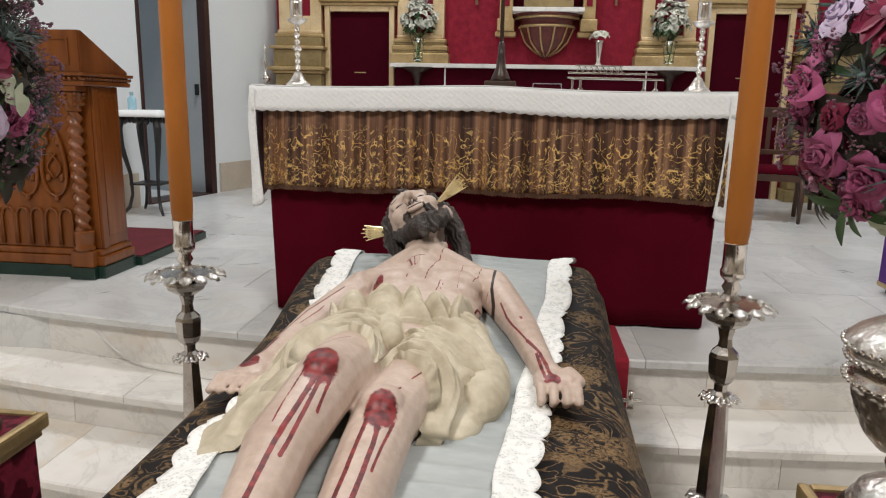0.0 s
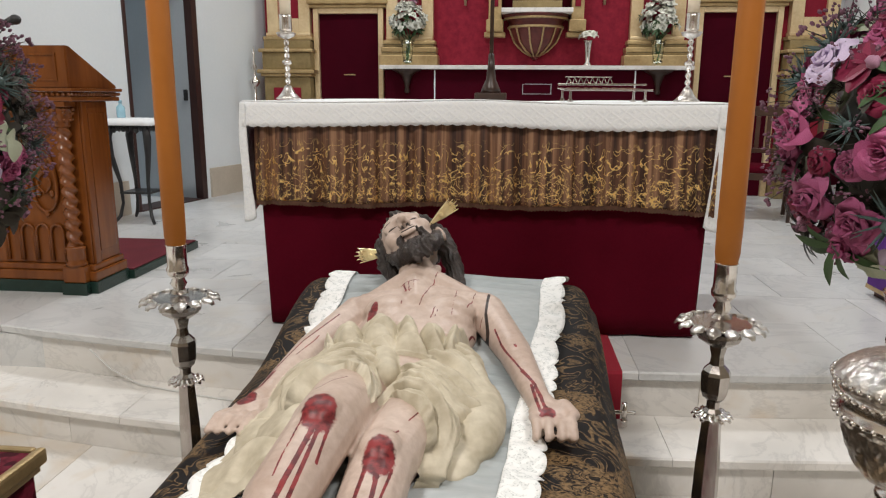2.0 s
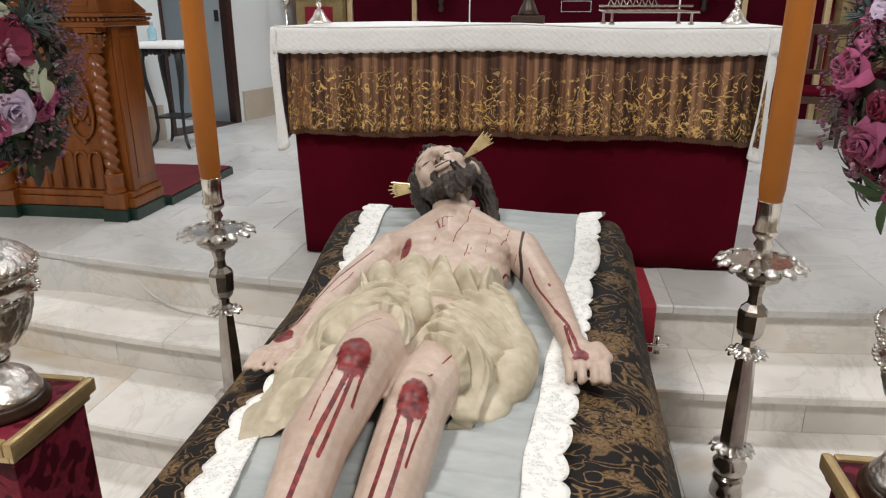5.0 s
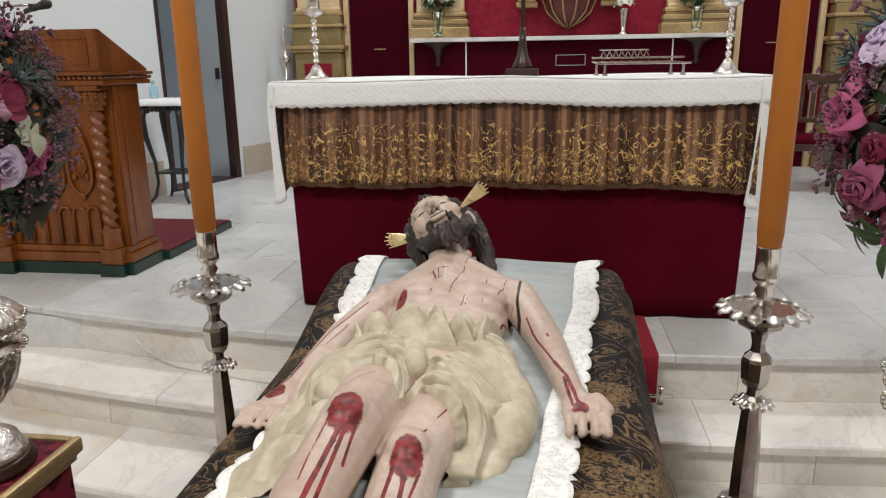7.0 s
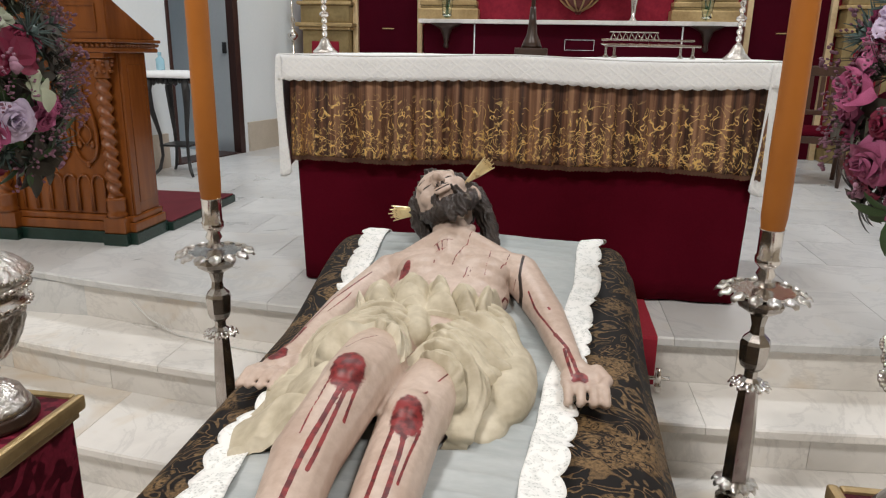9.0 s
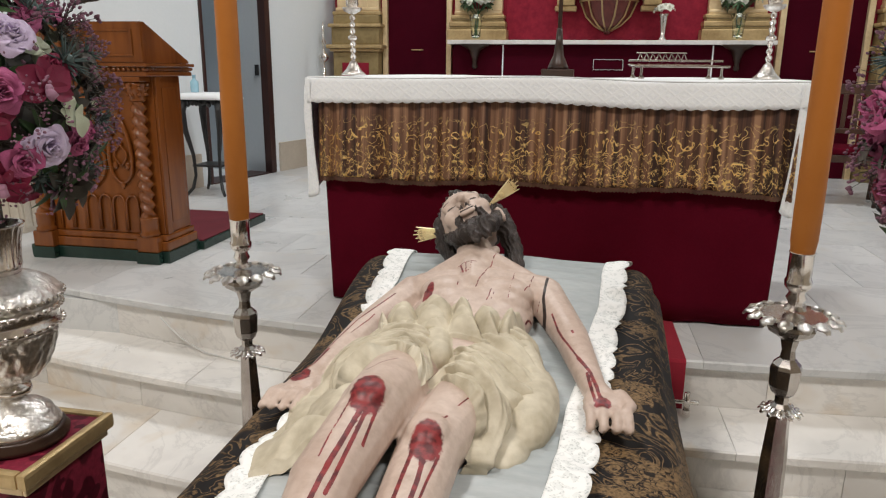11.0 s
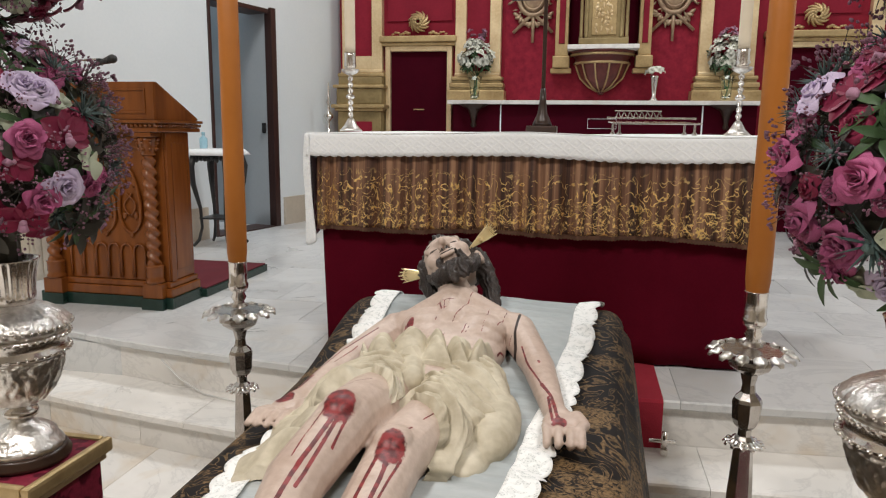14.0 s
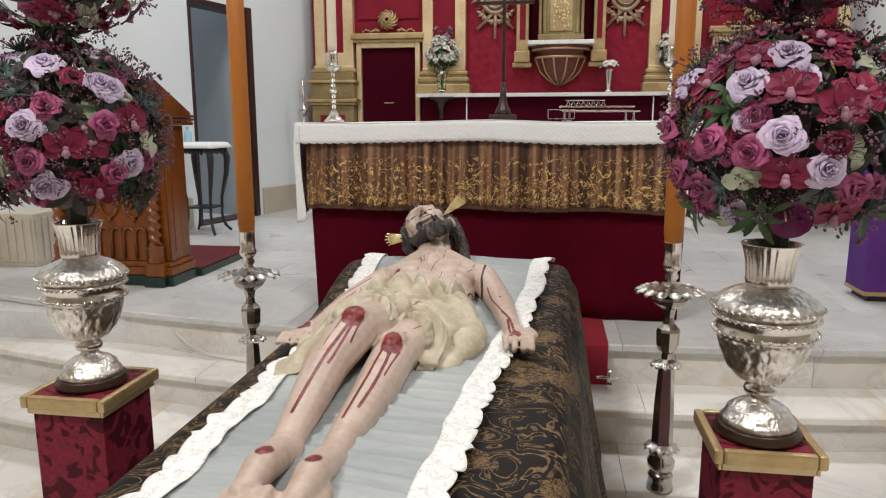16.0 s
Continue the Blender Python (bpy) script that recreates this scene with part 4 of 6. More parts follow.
SKIN, CLOTH, HAIR = 0, 1, 2
BODY = [  # kind, then a capsule (p0, r0, p1, r1) or an ellipsoid (centre, radii)
    (SKIN, (-.115, 1.60, .905), (.150, .14, .075)), (SKIN, (-.165, 1.60, .925), (.085, .075, .055)), (SKIN, (-.06, 1.61, .93), (.085, .075, .055)),
    (SKIN, (-.115, 1.45, .895), (.125, .14, .062)), (SKIN, (-.11, 1.30, .895), (.150, .10, .07)),
    (SKIN, (-.25, 1.69, .925), .058, (-.13, 1.69, .945), .06), (SKIN, (.045, 1.70, .935), .056, (-.10, 1.69, .95), .06),
    (SKIN, (-.12, 1.66, .955), .054, (-.145, 1.83, 1.005), .052), (SKIN, (-.128, 1.775, 1.018), (.014, .022, .018)),
    (SKIN, (.055, 1.70, .935), .052, (.125, 1.51, .905), .040), (SKIN, (.125, 1.51, .905), .041, (.172, 1.285, .890), .026),
    (SKIN, (.172, 1.285, .890), .026, (.184, 1.245, .890), .028), (SKIN, (.190, 1.222, .892), (.040, .046, .020)), (SKIN, (.220, 1.240, .896), .018, (.236, 1.195, .902), .012), (SKIN, (.236, 1.195, .902), .011, (.226, 1.165, .906), .009),
    *[(SKIN, (x, 1.198, .893), .0105, (x + .003, 1.158, .903), .010) for x in (.160, .183, .206, .227)],
    *[(SKIN, (x + .003, 1.158, .903), .010, (x + .005, 1.138, .885), .009) for x in (.160, .183, .206, .227)],
    *[(SKIN, (x + .005, 1.138, .885), .009, (x + .003, 1.155, .872), .008) for x in (.160, .183, .206, .227)],
    (SKIN, (-.285, 1.69, .92), .052, (-.355, 1.49, .892), .040), (SKIN, (-.355, 1.49, .892), .041, (-.384, 1.255, .882), .025),
    (SKIN, (-.384, 1.255, .882), .025, (-.388, 1.225, .882), .028), (SKIN, (-.392, 1.192, .884), (.038, .044, .019)), (SKIN, (-.360, 1.20, .892), .015, (-.345, 1.15, .896), .010),
    *[(SKIN, (x, 1.170, .886), .0105, (x - .004, 1.132, .896), .010) for x in (-.365, -.387, -.409, -.428)],
    *[(SKIN, (x - .004, 1.132, .896), .0095, (x - .010, 1.098, .884), .0085) for x in (-.365, -.387, -.409, -.428)],
    (SKIN, (-.195, 1.26, .902), .074, (-.182, .965, .968), .056), (SKIN, (-.182, .955, .968), .055, (-.205, .80, .938), .050),
    (SKIN, (-.205, .80, .936), .051, (-.190, .53, .888), .030), (SKIN, (-.186, .51, .885), .033, (-.184, .47, .882), .034),
    (SKIN, (-.182, .47, .895), .031, (-.168, .365, .925), .030), (SKIN, (-.168, .365, .925), .030, (-.162, .285, .925), .022), (SKIN, (-.185, .36, .900), .022, (-.19, .29, .905), .018),
    *[(SKIN, (-.190 + .016 * k, .29, .918 + .003 * k), .010, (-.190 + .017 * k, .235 - .008 * k, .915 + .003 * k), .008 + .0012 * k) for k in range(5)],
    (SKIN, (-.045, 1.26, .890), .076, (-.088, .965, .912), .056), (SKIN, (-.088, .955, .912), .055, (-.092, .80, .890), .050),
    (SKIN, (-.092, .80, .888), .051, (-.100, .53, .872), .031), (SKIN, (-.10, .51, .872), .033, (-.10, .47, .870), .034),
    (SKIN, (-.100, .47, .882), .031, (-.090, .37, .912), .030), (SKIN, (-.090, .37, .912), .030, (-.086, .29, .912), .022), (SKIN, (-.072, .36, .890), .022, (-.066, .295, .893), .018),
    *[(SKIN, (-.060 - .014 * k, .295, .905 + .003 * k), .010, (-.058 - .015 * k, .240 - .008 * k, .903 + .003 * k), .008 + .0012 * k) for k in range(5)],
    # collar bones, chest, ribs, kneecaps, calves
    (SKIN, (-.145, 1.700, .986), .009, (-.250, 1.715, .958), .009), (SKIN, (-.105, 1.700, .986), .009, (.020, 1.715, .965), .009),
    (SKIN, (-.145, 1.76, 1.000), .040, (-.262, 1.70, .928), .042), (SKIN, (-.105, 1.76, 1.000), .040, (.040, 1.705, .940), .042),
    (SKIN, (-.178, 1.635, .951), (.074, .060, .043)), (SKIN, (-.045, 1.64, .954), (.074, .060, .043)),
    (SKIN, (-.235, 1.555, .930), .010, (-.150, 1.525, .958), .010), (SKIN, (.000, 1.565, .935), .010, (-.075, 1.525, .960), .010),
    (SKIN, (-.232, 1.510, .922), .010, (-.160, 1.485, .950), .009), (SKIN, (.003, 1.520, .926), .010, (-.065, 1.485, .952), .009),
    (SKIN, (-.182, .950, 1.008), (.034, .042, .022)), (SKIN, (-.088, .945, .954), (.034, .042, .022)),
    (SKIN, (-.088, 1.82, 1.02), .014, (-.122, 1.71, .992), .010),
    (CLOTH, (-.115, 1.315, .895), (.170, .075, .052)), (CLOTH, (-.205, 1.235, .895), (.080, .10, .050)), (CLOTH, (-.030, 1.205, .885), (.085, .12, .050)),
    (CLOTH, (-.29, 1.375, .905), .024, (-.19, 1.345, .942), .030), (CLOTH, (-.19, 1.345, .942), .032, (-.06, 1.325, .935), .028), (CLOTH, (-.06, 1.325, .935), .028, (.035, 1.32, .920), .028),
    (CLOTH, (-.15, 1.335, .948), .034, (-.13, 1.24, .948), .028), (CLOTH, (.055, 1.20, .880), (.055, .15, .055)), (CLOTH, (.02, 1.09, .868), (.05, .10, .035)),
    (CLOTH, (-.31, 1.28, .885), (.055, .16, .05)), (CLOTH, (-.315, 1.10, .872), (.060, .13, .035)), (CLOTH, (-.335, .99, .865), (.045, .08, .022)),
    (CLOTH, (.03, 1.34, .93), .028, (.075, 1.22, .895), .026), (CLOTH, (-.27, 1.36, .93), .028, (-.32, 1.20, .90), .026),
]


# the head in its own frame: turned aside, chin towards the feet
HEAD_O, HEAD_S = Vector((-.165, 1.918, 1.052)), 1.12
HEAD_U = Vector((-.447, .853, .258)).normalized()
HEAD_F = Vector((-.287, -.411, .869))
HEAD_F = (HEAD_F - HEAD_U * HEAD_F.dot(HEAD_U)).normalized()
HEAD_R = HEAD_U.cross(HEAD_F)
HEAD_M = Matrix((HEAD_R, HEAD_U, HEAD_F)).transposed()


def hp(r, u, f):
    return tuple(HEAD_O + (HEAD_R * r + HEAD_U * u + HEAD_F * f) * HEAD_S)


def head_ball(kind, r, u, f, radii):
    BODY.append((kind, hp(r, u, f), tuple(k * HEAD_S for k in radii), HEAD_M))


def head_rod(kind, a, ra, b, rb):
    BODY.append((kind, hp(*a), ra * HEAD_S, hp(*b), rb * HEAD_S))


head_ball(SKIN, 0, .035, -.01, (.070, .085, .085))
head_ball(SKIN, 0, .048, .030, (.060, .052, .052))
head_ball(SKIN, 0, -.015, .035, (.056, .080, .052))
head_rod(SKIN, (0, .020, .088), .009, (0, -.020, .112), .012)
head_rod(SKIN, (-.040, .030, .070), .013, (-.008, .026, .084), .010)
head_rod(SKIN, (.040, .030, .070), .013, (.008, .026, .084), .010)
head_rod(SKIN, (-.018, -.046, .092), .006, (.018, -.046, .092), .006)
head_rod(SKIN, (-.014, -.058, .090), .0065, (.014, -.058, .090), .0065)
for sg in (-1, 1):
    head_ball(SKIN, sg * .029, .012, .068, (.017, .011, .015))
    head_ball(SKIN, sg * .040, -.014, .060, (.022, .024, .022))
    head_ball(SKIN, sg * .011, -.024, .098, (.008, .008, .009))
    # moustache, jaw beard, forked tip
    head_rod(HAIR, (sg * .006, -.036, .098), .0038, (sg * .031, -.053, .078), .0065)
    head_rod(HAIR, (sg * .031, -.053, .078), .0075, (sg * .030, -.085, .070), .014)
    head_rod(HAIR, (sg * .066, -.010, .016), .014, (sg * .052, -.065, .036), .020)
    head_rod(HAIR, (sg * .052, -.065, .036), .021, (sg * .018, -.098, .062), .027)
    head_rod(HAIR, (sg * .014, -.100, .066), .024, (sg * .013, -.136, .062), .012)
    # locks beside and behind the ears
    head_rod(HAIR, (sg * .066, .062, .016), .021, (sg * .078, .028, -.006), .022)
    head_rod(HAIR, (sg * .078, .028, -.012), .026, (sg * .074, -.045, -.050), .027)
    head_rod(HAIR, (sg * .074, -.045, -.050), .027, (sg * .046, -.125, -.078), .021)
head_ball(SKIN, .080, -.004, .008, (.009, .028, .017))
head_ball(HAIR, 0, -.080, .058, (.030, .020, .026))
head_ball(HAIR, 0, .055, -.032, (.082, .080, .084))
for k in range(9):
    a = -1.25 + 2.5 * k / 8
    head_rod(HAIR, (.056 * math.sin(a), .076 + .016 * math.cos(a), .064 - .042 * abs(math.sin(a))), .0135, (.080 * math.sin(a), .080 + .035 * math.cos(a), -.02), .018)
head_rod(HAIR, (-.085, -.07, -.03), .026, (-.062, -.165, -.05), .022)


def wave_fold(q):
    """Profile of an overlapping carved fold: a slow rise and a short fall."""
    q -= math.floor(q)
    return (q / .78) ** 1.4 if q < .78 else .5 + .5 * math.cos((q - .78) / .22 * math.pi)


def ridge(q):
    """Profile of round folds between narrow grooves."""
    return abs(math.sin(math.pi * q)) ** .75


def thigh_wrap(side, top, knee, hem, folds, seed):
    """Cloth wound round a thigh: folds run along its hem and gather at the groin."""
    top, knee = Vector(top), Vector(knee)

    def fn(u, v):
        a = -.55 + 3.35 * u
        y1 = lerp_table(hem, a)
        y = 1.385 + (y1 - 1.385) * v
        k = (y - top.y) / (knee.y - top.y)
        c = top.lerp(knee, k)
        outer = max(0, math.cos(a))
        w = noise.noise(Vector((a * 1.1, v * 2.2, seed)))
        ph = v * folds + .45 * a + 1.1 * w
        deep = .9 + .6 * noise.noise(Vector((a * 1.3, v * 5, seed + 7)))
        f = .020 * ridge(ph) * deep + .012 * wave_fold(.41 * ph + .3) + .006 * ridge(2.3 * ph + .8 * a) * deep + .003 * noise.noise(Vector((a * 5, y * 30, seed + 3)))
        bell = math.exp(-((y - 1.22) / .10) ** 2)
        r = (.084 - .022 * max(0, min(1, k)) + f) * (.60 if v > .99 else 1)
        x = c.x + side * math.cos(a) * (r * (1 if math.cos(a) > 0 else .72) + outer * bell * .034)
        return Vector((x, y, max(c.z + math.sin(a) * r * .97, bier_top(y) + .020)))
    return fn


def waist_frill(u, v):
    x = -.300 + .318 * u
    w = noise.noise(Vector((x * 9, v * 1.6, 4)))
    y = 1.295 + .135 * v - .012 * math.sin(u * 9 + 1) + .012 * w
    base = .962 - 1.35 * (x + .115) ** 2
    loop = abs(math.sin(math.pi * (u * 5.4 + .5 * v + .6 * w))) ** .6
    lap = wave_fold(v * 1.8 + .6 * math.sin(u * 8) + w)
    return Vector((x + .010 * math.sin(v * 4 + u * 10), y + .014 * loop, base - .004 + (.008 + .040 * math.sin(v * 2.4)) * loop + .012 * lap + .005 * ridge(3 * u + 4 * v + w) - .030 * (v > .99 or v < .02) - .035 * max(0, abs(2 * u - 1) - .9) * 10))



def side_drape(u, v):
    y = 1.36 - .47 * v + .02 * math.sin(u * 4)
    w = noise.noise(Vector((u * 2, y * 8, 9)))
    x0, x1 = -.232 + .01 * v, -.330 - .055 * math.sin(min(1, v * 1.25) * 2.2) - .010 * math.sin(v * 17)
    f = .6 * ridge(v * 4.5 + .9 * u + .8 * w) + .4 * wave_fold(v * 2 + w)
    z0 = .960 - .02 * v
    drop = u * u * (3 - 2 * u)
    zb = bier_top(y) + .020
    return Vector((x0 + (x1 - x0) * u - .010 * f * (1 - u), y + .012 * f, zb + (z0 - zb) * (1 - drop) + .030 * f * (.4 + .6 * math.sin(u * 3)) - .020 * (u > .99 or v > .99)))


WRAPS = [
    thigh_wrap(1, (-.040, 1.30, .866), (-.088, .965, .905), [(-.55, .955), (.0, .975), (.6, 1.03), (1.57, 1.085), (2.2, 1.12), (2.8, 1.06)], 9.0, 2),
    thigh_wrap(-1, (-.203, 1.30, .878), (-.182, .965, .960), [(-.55, .99), (.3, 1.06), (1.0, 1.13), (1.57, 1.16), (2.2, 1.14), (2.8, 1.06)], 7.0, 5),
    waist_frill, side_drape,
]


def body_dist(p, b):
    if len(b) < 5:
        q = (p - b[1]) @ b[3] if len(b) == 4 else p - b[1]
        k = q / b[2]
        ln = np.linalg.norm(k, axis=1)
        return (ln - 1) * min(b[2])
    p0, r0, p1, r1 = b[1:]
    d = p1 - p0
    t = np.clip(((p - p0) @ d) / (d @ d), 0, 1)
    return np.linalg.norm(p - p0 - t[:, None] * d, axis=1) - (r0 + (r1 - r0) * t)


def build_statue():
    bm = bmesh.new()
    for b in BODY:
        if len(b) < 5:
            bmesh.ops.create_uvsphere(bm, u_segments=20, v_segments=12, radius=1, matrix=Matrix.LocRotScale(b[1], b[3].to_quaternion() if len(b) == 4 else None, b[2]))
        else:
            capsule(bm, *b[1:])
    tmp = new("tmp", finish("tmp", bm, []))
    re = tmp.modifiers.new("r", "REMESH")
    re.mode, re.voxel_size = "VOXEL", 0.0032
    sm = tmp.modifiers.new("s", "SMOOTH")
    sm.factor, sm.iterations = 0.5, 2
    dg = bpy.context.evaluated_depsgraph_get()
    me = bpy.data.meshes.new_from_object(tmp.evaluated_get(dg))
    bpy.data.objects.remove(tmp)
    n = len(me.vertices)
    co = np.empty(n * 3)
    me.vertices.foreach_get("co", co)
    co = co.reshape(-1, 3)
    nr = np.empty(n * 3)
    me.vertex_normals.foreach_get("vector", nr)
    nr = nr.reshape(-1, 3)
    prims = [(b[0], *[np.array(x, float) if hasattr(x, "__len__") else x for x in b[1:]]) for b in BODY]
    best = {k: np.full(n, 9.0) for k in (SKIN, CLOTH, HAIR)}
    for b in prims:
        best[b[0]] = np.minimum(best[b[0]], body_dist(co, b))
    kind = np.argmin(np.stack([best[SKIN], best[CLOTH] - .004, best[HAIR] - .003]), axis=0)
    # ease the modelled flesh and hair; the cloth keeps its crisp folds
    ed = np.empty(len(me.edges) * 2, dtype=np.int32)
    me.edges.foreach_get("vertices", ed)
    ed = ed.reshape(-1, 2)
    deg = np.bincount(ed.ravel(), minlength=n)[:, None]
    ease = np.where(kind == CLOTH, 0.0, np.where(kind == HAIR, .35, .55))[:, None]
    for _ in range(5):
        acc = np.zeros_like(co)
        np.add.at(acc, ed[:, 0], co[ed[:, 1]])
        np.add.at(acc, ed[:, 1], co[ed[:, 0]])
        co = co + ease * (acc / np.maximum(deg, 1) - co)
    # locks of the hair
    for i in np.nonzero(kind == HAIR)[0]:
        x, y, z = co[i]
        w = noise.noise(Vector((x * 22, y * 22, z * 22)))
        co[i] += nr[i] * (.0032 * (1 - 2 * abs(math.sin(x * 170 + 60 * z + 50 * y + 4 * w))) + .002 * w)
    me.vertices.foreach_set("co", co.ravel())
    fk = np.array([np.bincount(kind[list(p.vertices)], minlength=3).argmax() for p in me.polygons])

    def line_dist(line, plan=False):
        out = np.full(n, 9.0)
        pc = co * [1, 1, 0] if plan else co
        for a, b in zip(line, line[1:]):
            a, b = np.array(a, float), np.array(b, float)
            d = b - a
            t = np.clip(((pc - a) @ d) / (d @ d), 0, 1)
            out = np.minimum(out, np.linalg.norm(pc - a - t[:, None] * d, axis=1))
        return out

    # painted wounds and streaks, drawn in plan on the upward faces
    up = np.clip((nr[:, 2] + .25) * 4, 0, 1)
    paint = np.zeros(n)
    for cx, cy, rx, ry in ((-.178, .926, .027, .041), (-.082, .904, .025, .039), (.186, 1.19, .016, .018), (-.402, 1.20, .020, .024), (-.222, 1.585, .011, .034), (-.166, .375, .014, .022), (-.090, .385, .014, .022)):
        d = np.hypot((co[:, 0] - cx) / rx, (co[:, 1] - cy) / ry)
        paint = np.maximum(paint, np.clip(1.0 - .5 * d, 0, 1) * up)
    streaks = [([(-.178, .90), (-.186, .82), (-.193, .76), (-.195, .66), (-.196, .57)], .0085), ([(-.170, .90), (-.174, .83), (-.180, .74)], .006),
               ([(-.200, .92), (-.206, .83), (-.207, .79)], .0028), ([(-.158, .90), (-.160, .84)], .004),
               ([(-.098, .89), (-.101, .827), (-.104, .74), (-.108, .60)], .0075), ([(-.079, .88), (-.078, .83), (-.082, .72), (-.088, .64)], .008),
               ([(-.060, .89), (-.066, .835), (-.070, .78)], .004),
               ([(-.175, 1.11), (-.213, 1.034)], .0026), ([(-.029, 1.11), (-.054, 1.024)], .0026), ([(-.064, .982), (-.069, .966)], .0035),
               ([(.078, 1.553), (.106, 1.458), (.140, 1.36)], .0036), ([(.140, 1.36), (.165, 1.30), (.183, 1.20)], .0075), ([(.158, 1.30), (.172, 1.20)], .006), ([(.125, 1.47), (.128, 1.46)], .006),
               ([(-.31, 1.60), (-.365, 1.47), (-.395, 1.30)], .0045), ([(-.385, 1.32), (-.402, 1.20)], .008), ([(-.335, 1.50), (-.36, 1.40)], .0028),
               ([(-.221, 1.60), (-.212, 1.52), (-.205, 1.46)], .006), ([(-.235, 1.60), (-.230, 1.53)], .004),
               ([(-.170, 1.704), (-.122, 1.700)], .003), ([(-.163, 1.70), (-.150, 1.66)], .004), ([(-.150, 1.70), (-.142, 1.655)], .003), ([(-.135, 1.70), (-.134, 1.67)], .0025), ([(-.158, 1.665), (-.136, 1.662)], .0025),
               ([(-.078, 1.75), (-.100, 1.647), (-.111, 1.612)], .0028), ([(-.023, 1.69), (-.027, 1.571)], .0022), ([(.025, 1.69), (.008, 1.615)], .0026),
               ([(-.070, 1.596), (-.075, 1.545)], .0035), ([(-.060, 1.59), (-.066, 1.555)], .0022), ([(.046, 1.617), (.018, 1.545)], .0022), ([(-.155, 1.615), (-.155, 1.605)], .003), ([(-.118, 1.535), (-.118, 1.525)], .003)]
    for line, r in streaks:
        paint = np.maximum(paint, np.clip(1.0 - .5 * line_dist([(*p, 0) for p in line], True) / (r * .46), 0, 1) * up)
    joint = np.clip(1.0 - .5 * line_dist([(.060, 1.70, 0), (.056, 1.66, 0), (.054, 1.62, 0), (.062, 1.56, 0), (.058, 1.50, 0)], True) / .0036, 0, 1)
    # brows, closed lids and the parting of the lips
    for line in ([hp(-.044, .028, .082), hp(-.014, .032, .094)], [hp(.044, .028, .082), hp(.014, .032, .094)], [hp(-.043, .006, .078), hp(-.016, .006, .084)], [hp(.043, .006, .078), hp(.016, .006, .084)], [hp(-.018, -.052, .096), hp(.018, -.052, .096)]):
        joint = np.maximum(joint, np.clip(1.0 - .5 * line_dist(line) / .0026, 0, 1))
    for key, val in (("paint", paint), ("joint", joint)):
        at = me.attributes.new(key, "FLOAT", "POINT")
        at.data.foreach_set("value", val.astype(np.float32))
    skin = two_scale("painted_flesh", (0.45, 0.33, 0.265), (0.70, 0.58, 0.50), 55, 8, 0.42, relief=0.10, spec=0.5, rough_var=.1)
    cloth_m = two_scale("carved_cream_cloth", (0.38, 0.325, 0.22), (0.71, 0.65, 0.51), 45, 12, 0.55, relief=0.4)
    hair_m = two_scale("painted_dark_hair", (0.014, 0.010, 0.009), (0.06, 0.045, 0.038), 150, 40, 0.4, relief=0.9, dist=.006)
    nt, lk = skin.node_tree.nodes, skin.node_tree.links
    bs_ = nt["Principled BSDF"]
    base = bs_.inputs["Base Color"].links[0].from_socket
    vec = coords(nt, lk)
    wob, blot = noise_tex(nt, lk, vec, 110, 4), noise_tex(nt, lk, vec, 70, 3)
    stain = ramp(nt, lk, noise_tex(nt, lk, vec, 16, 5, .65), [(.48, (0, 0, 0)), (.75, (.55, .55, .55))])
    base = mix(nt, lk, stain, base, (0.30, 0.19, 0.13))
    for key, dark, light in (("joint", (0.010, 0.006, 0.005), (0.03, 0.015, 0.012)), ("paint", (0.10, 0.012, 0.014), (0.27, 0.030, 0.032))):
        at = nt.new("ShaderNodeAttribute")
        at.attribute_name = key
        ad = nt.new("ShaderNodeMath")
        ad.operation = "MULTIPLY_ADD"
        ad.inputs[1].default_value = 0.22
        lk.new(wob, ad.inputs[0])
        lk.new(at.outputs["Fac"], ad.inputs[2])
        fac = ramp(nt, lk, ad.outputs[0], [(.59, (0, 0, 0)), (.66, (1, 1, 1))])
        base = mix(nt, lk, fac, base, ramp(nt, lk, blot, [(.4, dark), (.6, light)]))
    lk.new(base, bs_.inputs["Base Color"])
    me.materials.clear()
    for mm in (skin, cloth_m, hair_m):
        me.materials.append(mm)
    me.polygons.foreach_set("material_index", fk.astype(np.int32))
    bm = bmesh.new()
    bm.from_mesh(me)
    bm.faces.ensure_lookup_table()
    for fn in WRAPS:
        cl = sheet(120, 150, fn)
        bmesh.ops.recalc_face_normals(cl, faces=cl.faces)
        for f in cl.faces:
            f.material_index = CLOTH
        extra = bpy.data.meshes.new("extra")
        cl.to_mesh(extra)
        cl.free()
        bm.from_mesh(extra)
        bpy.data.meshes.remove(extra)
    bm.to_mesh(me)
    bm.free()
    me.polygons.foreach_set("use_smooth", [True] * len(me.polygons))
    me.name = "statue"
    return tagged(new("statue", me), "life-size recumbent painted wooden statue with a cream carved loincloth", "statue")


build_statue()


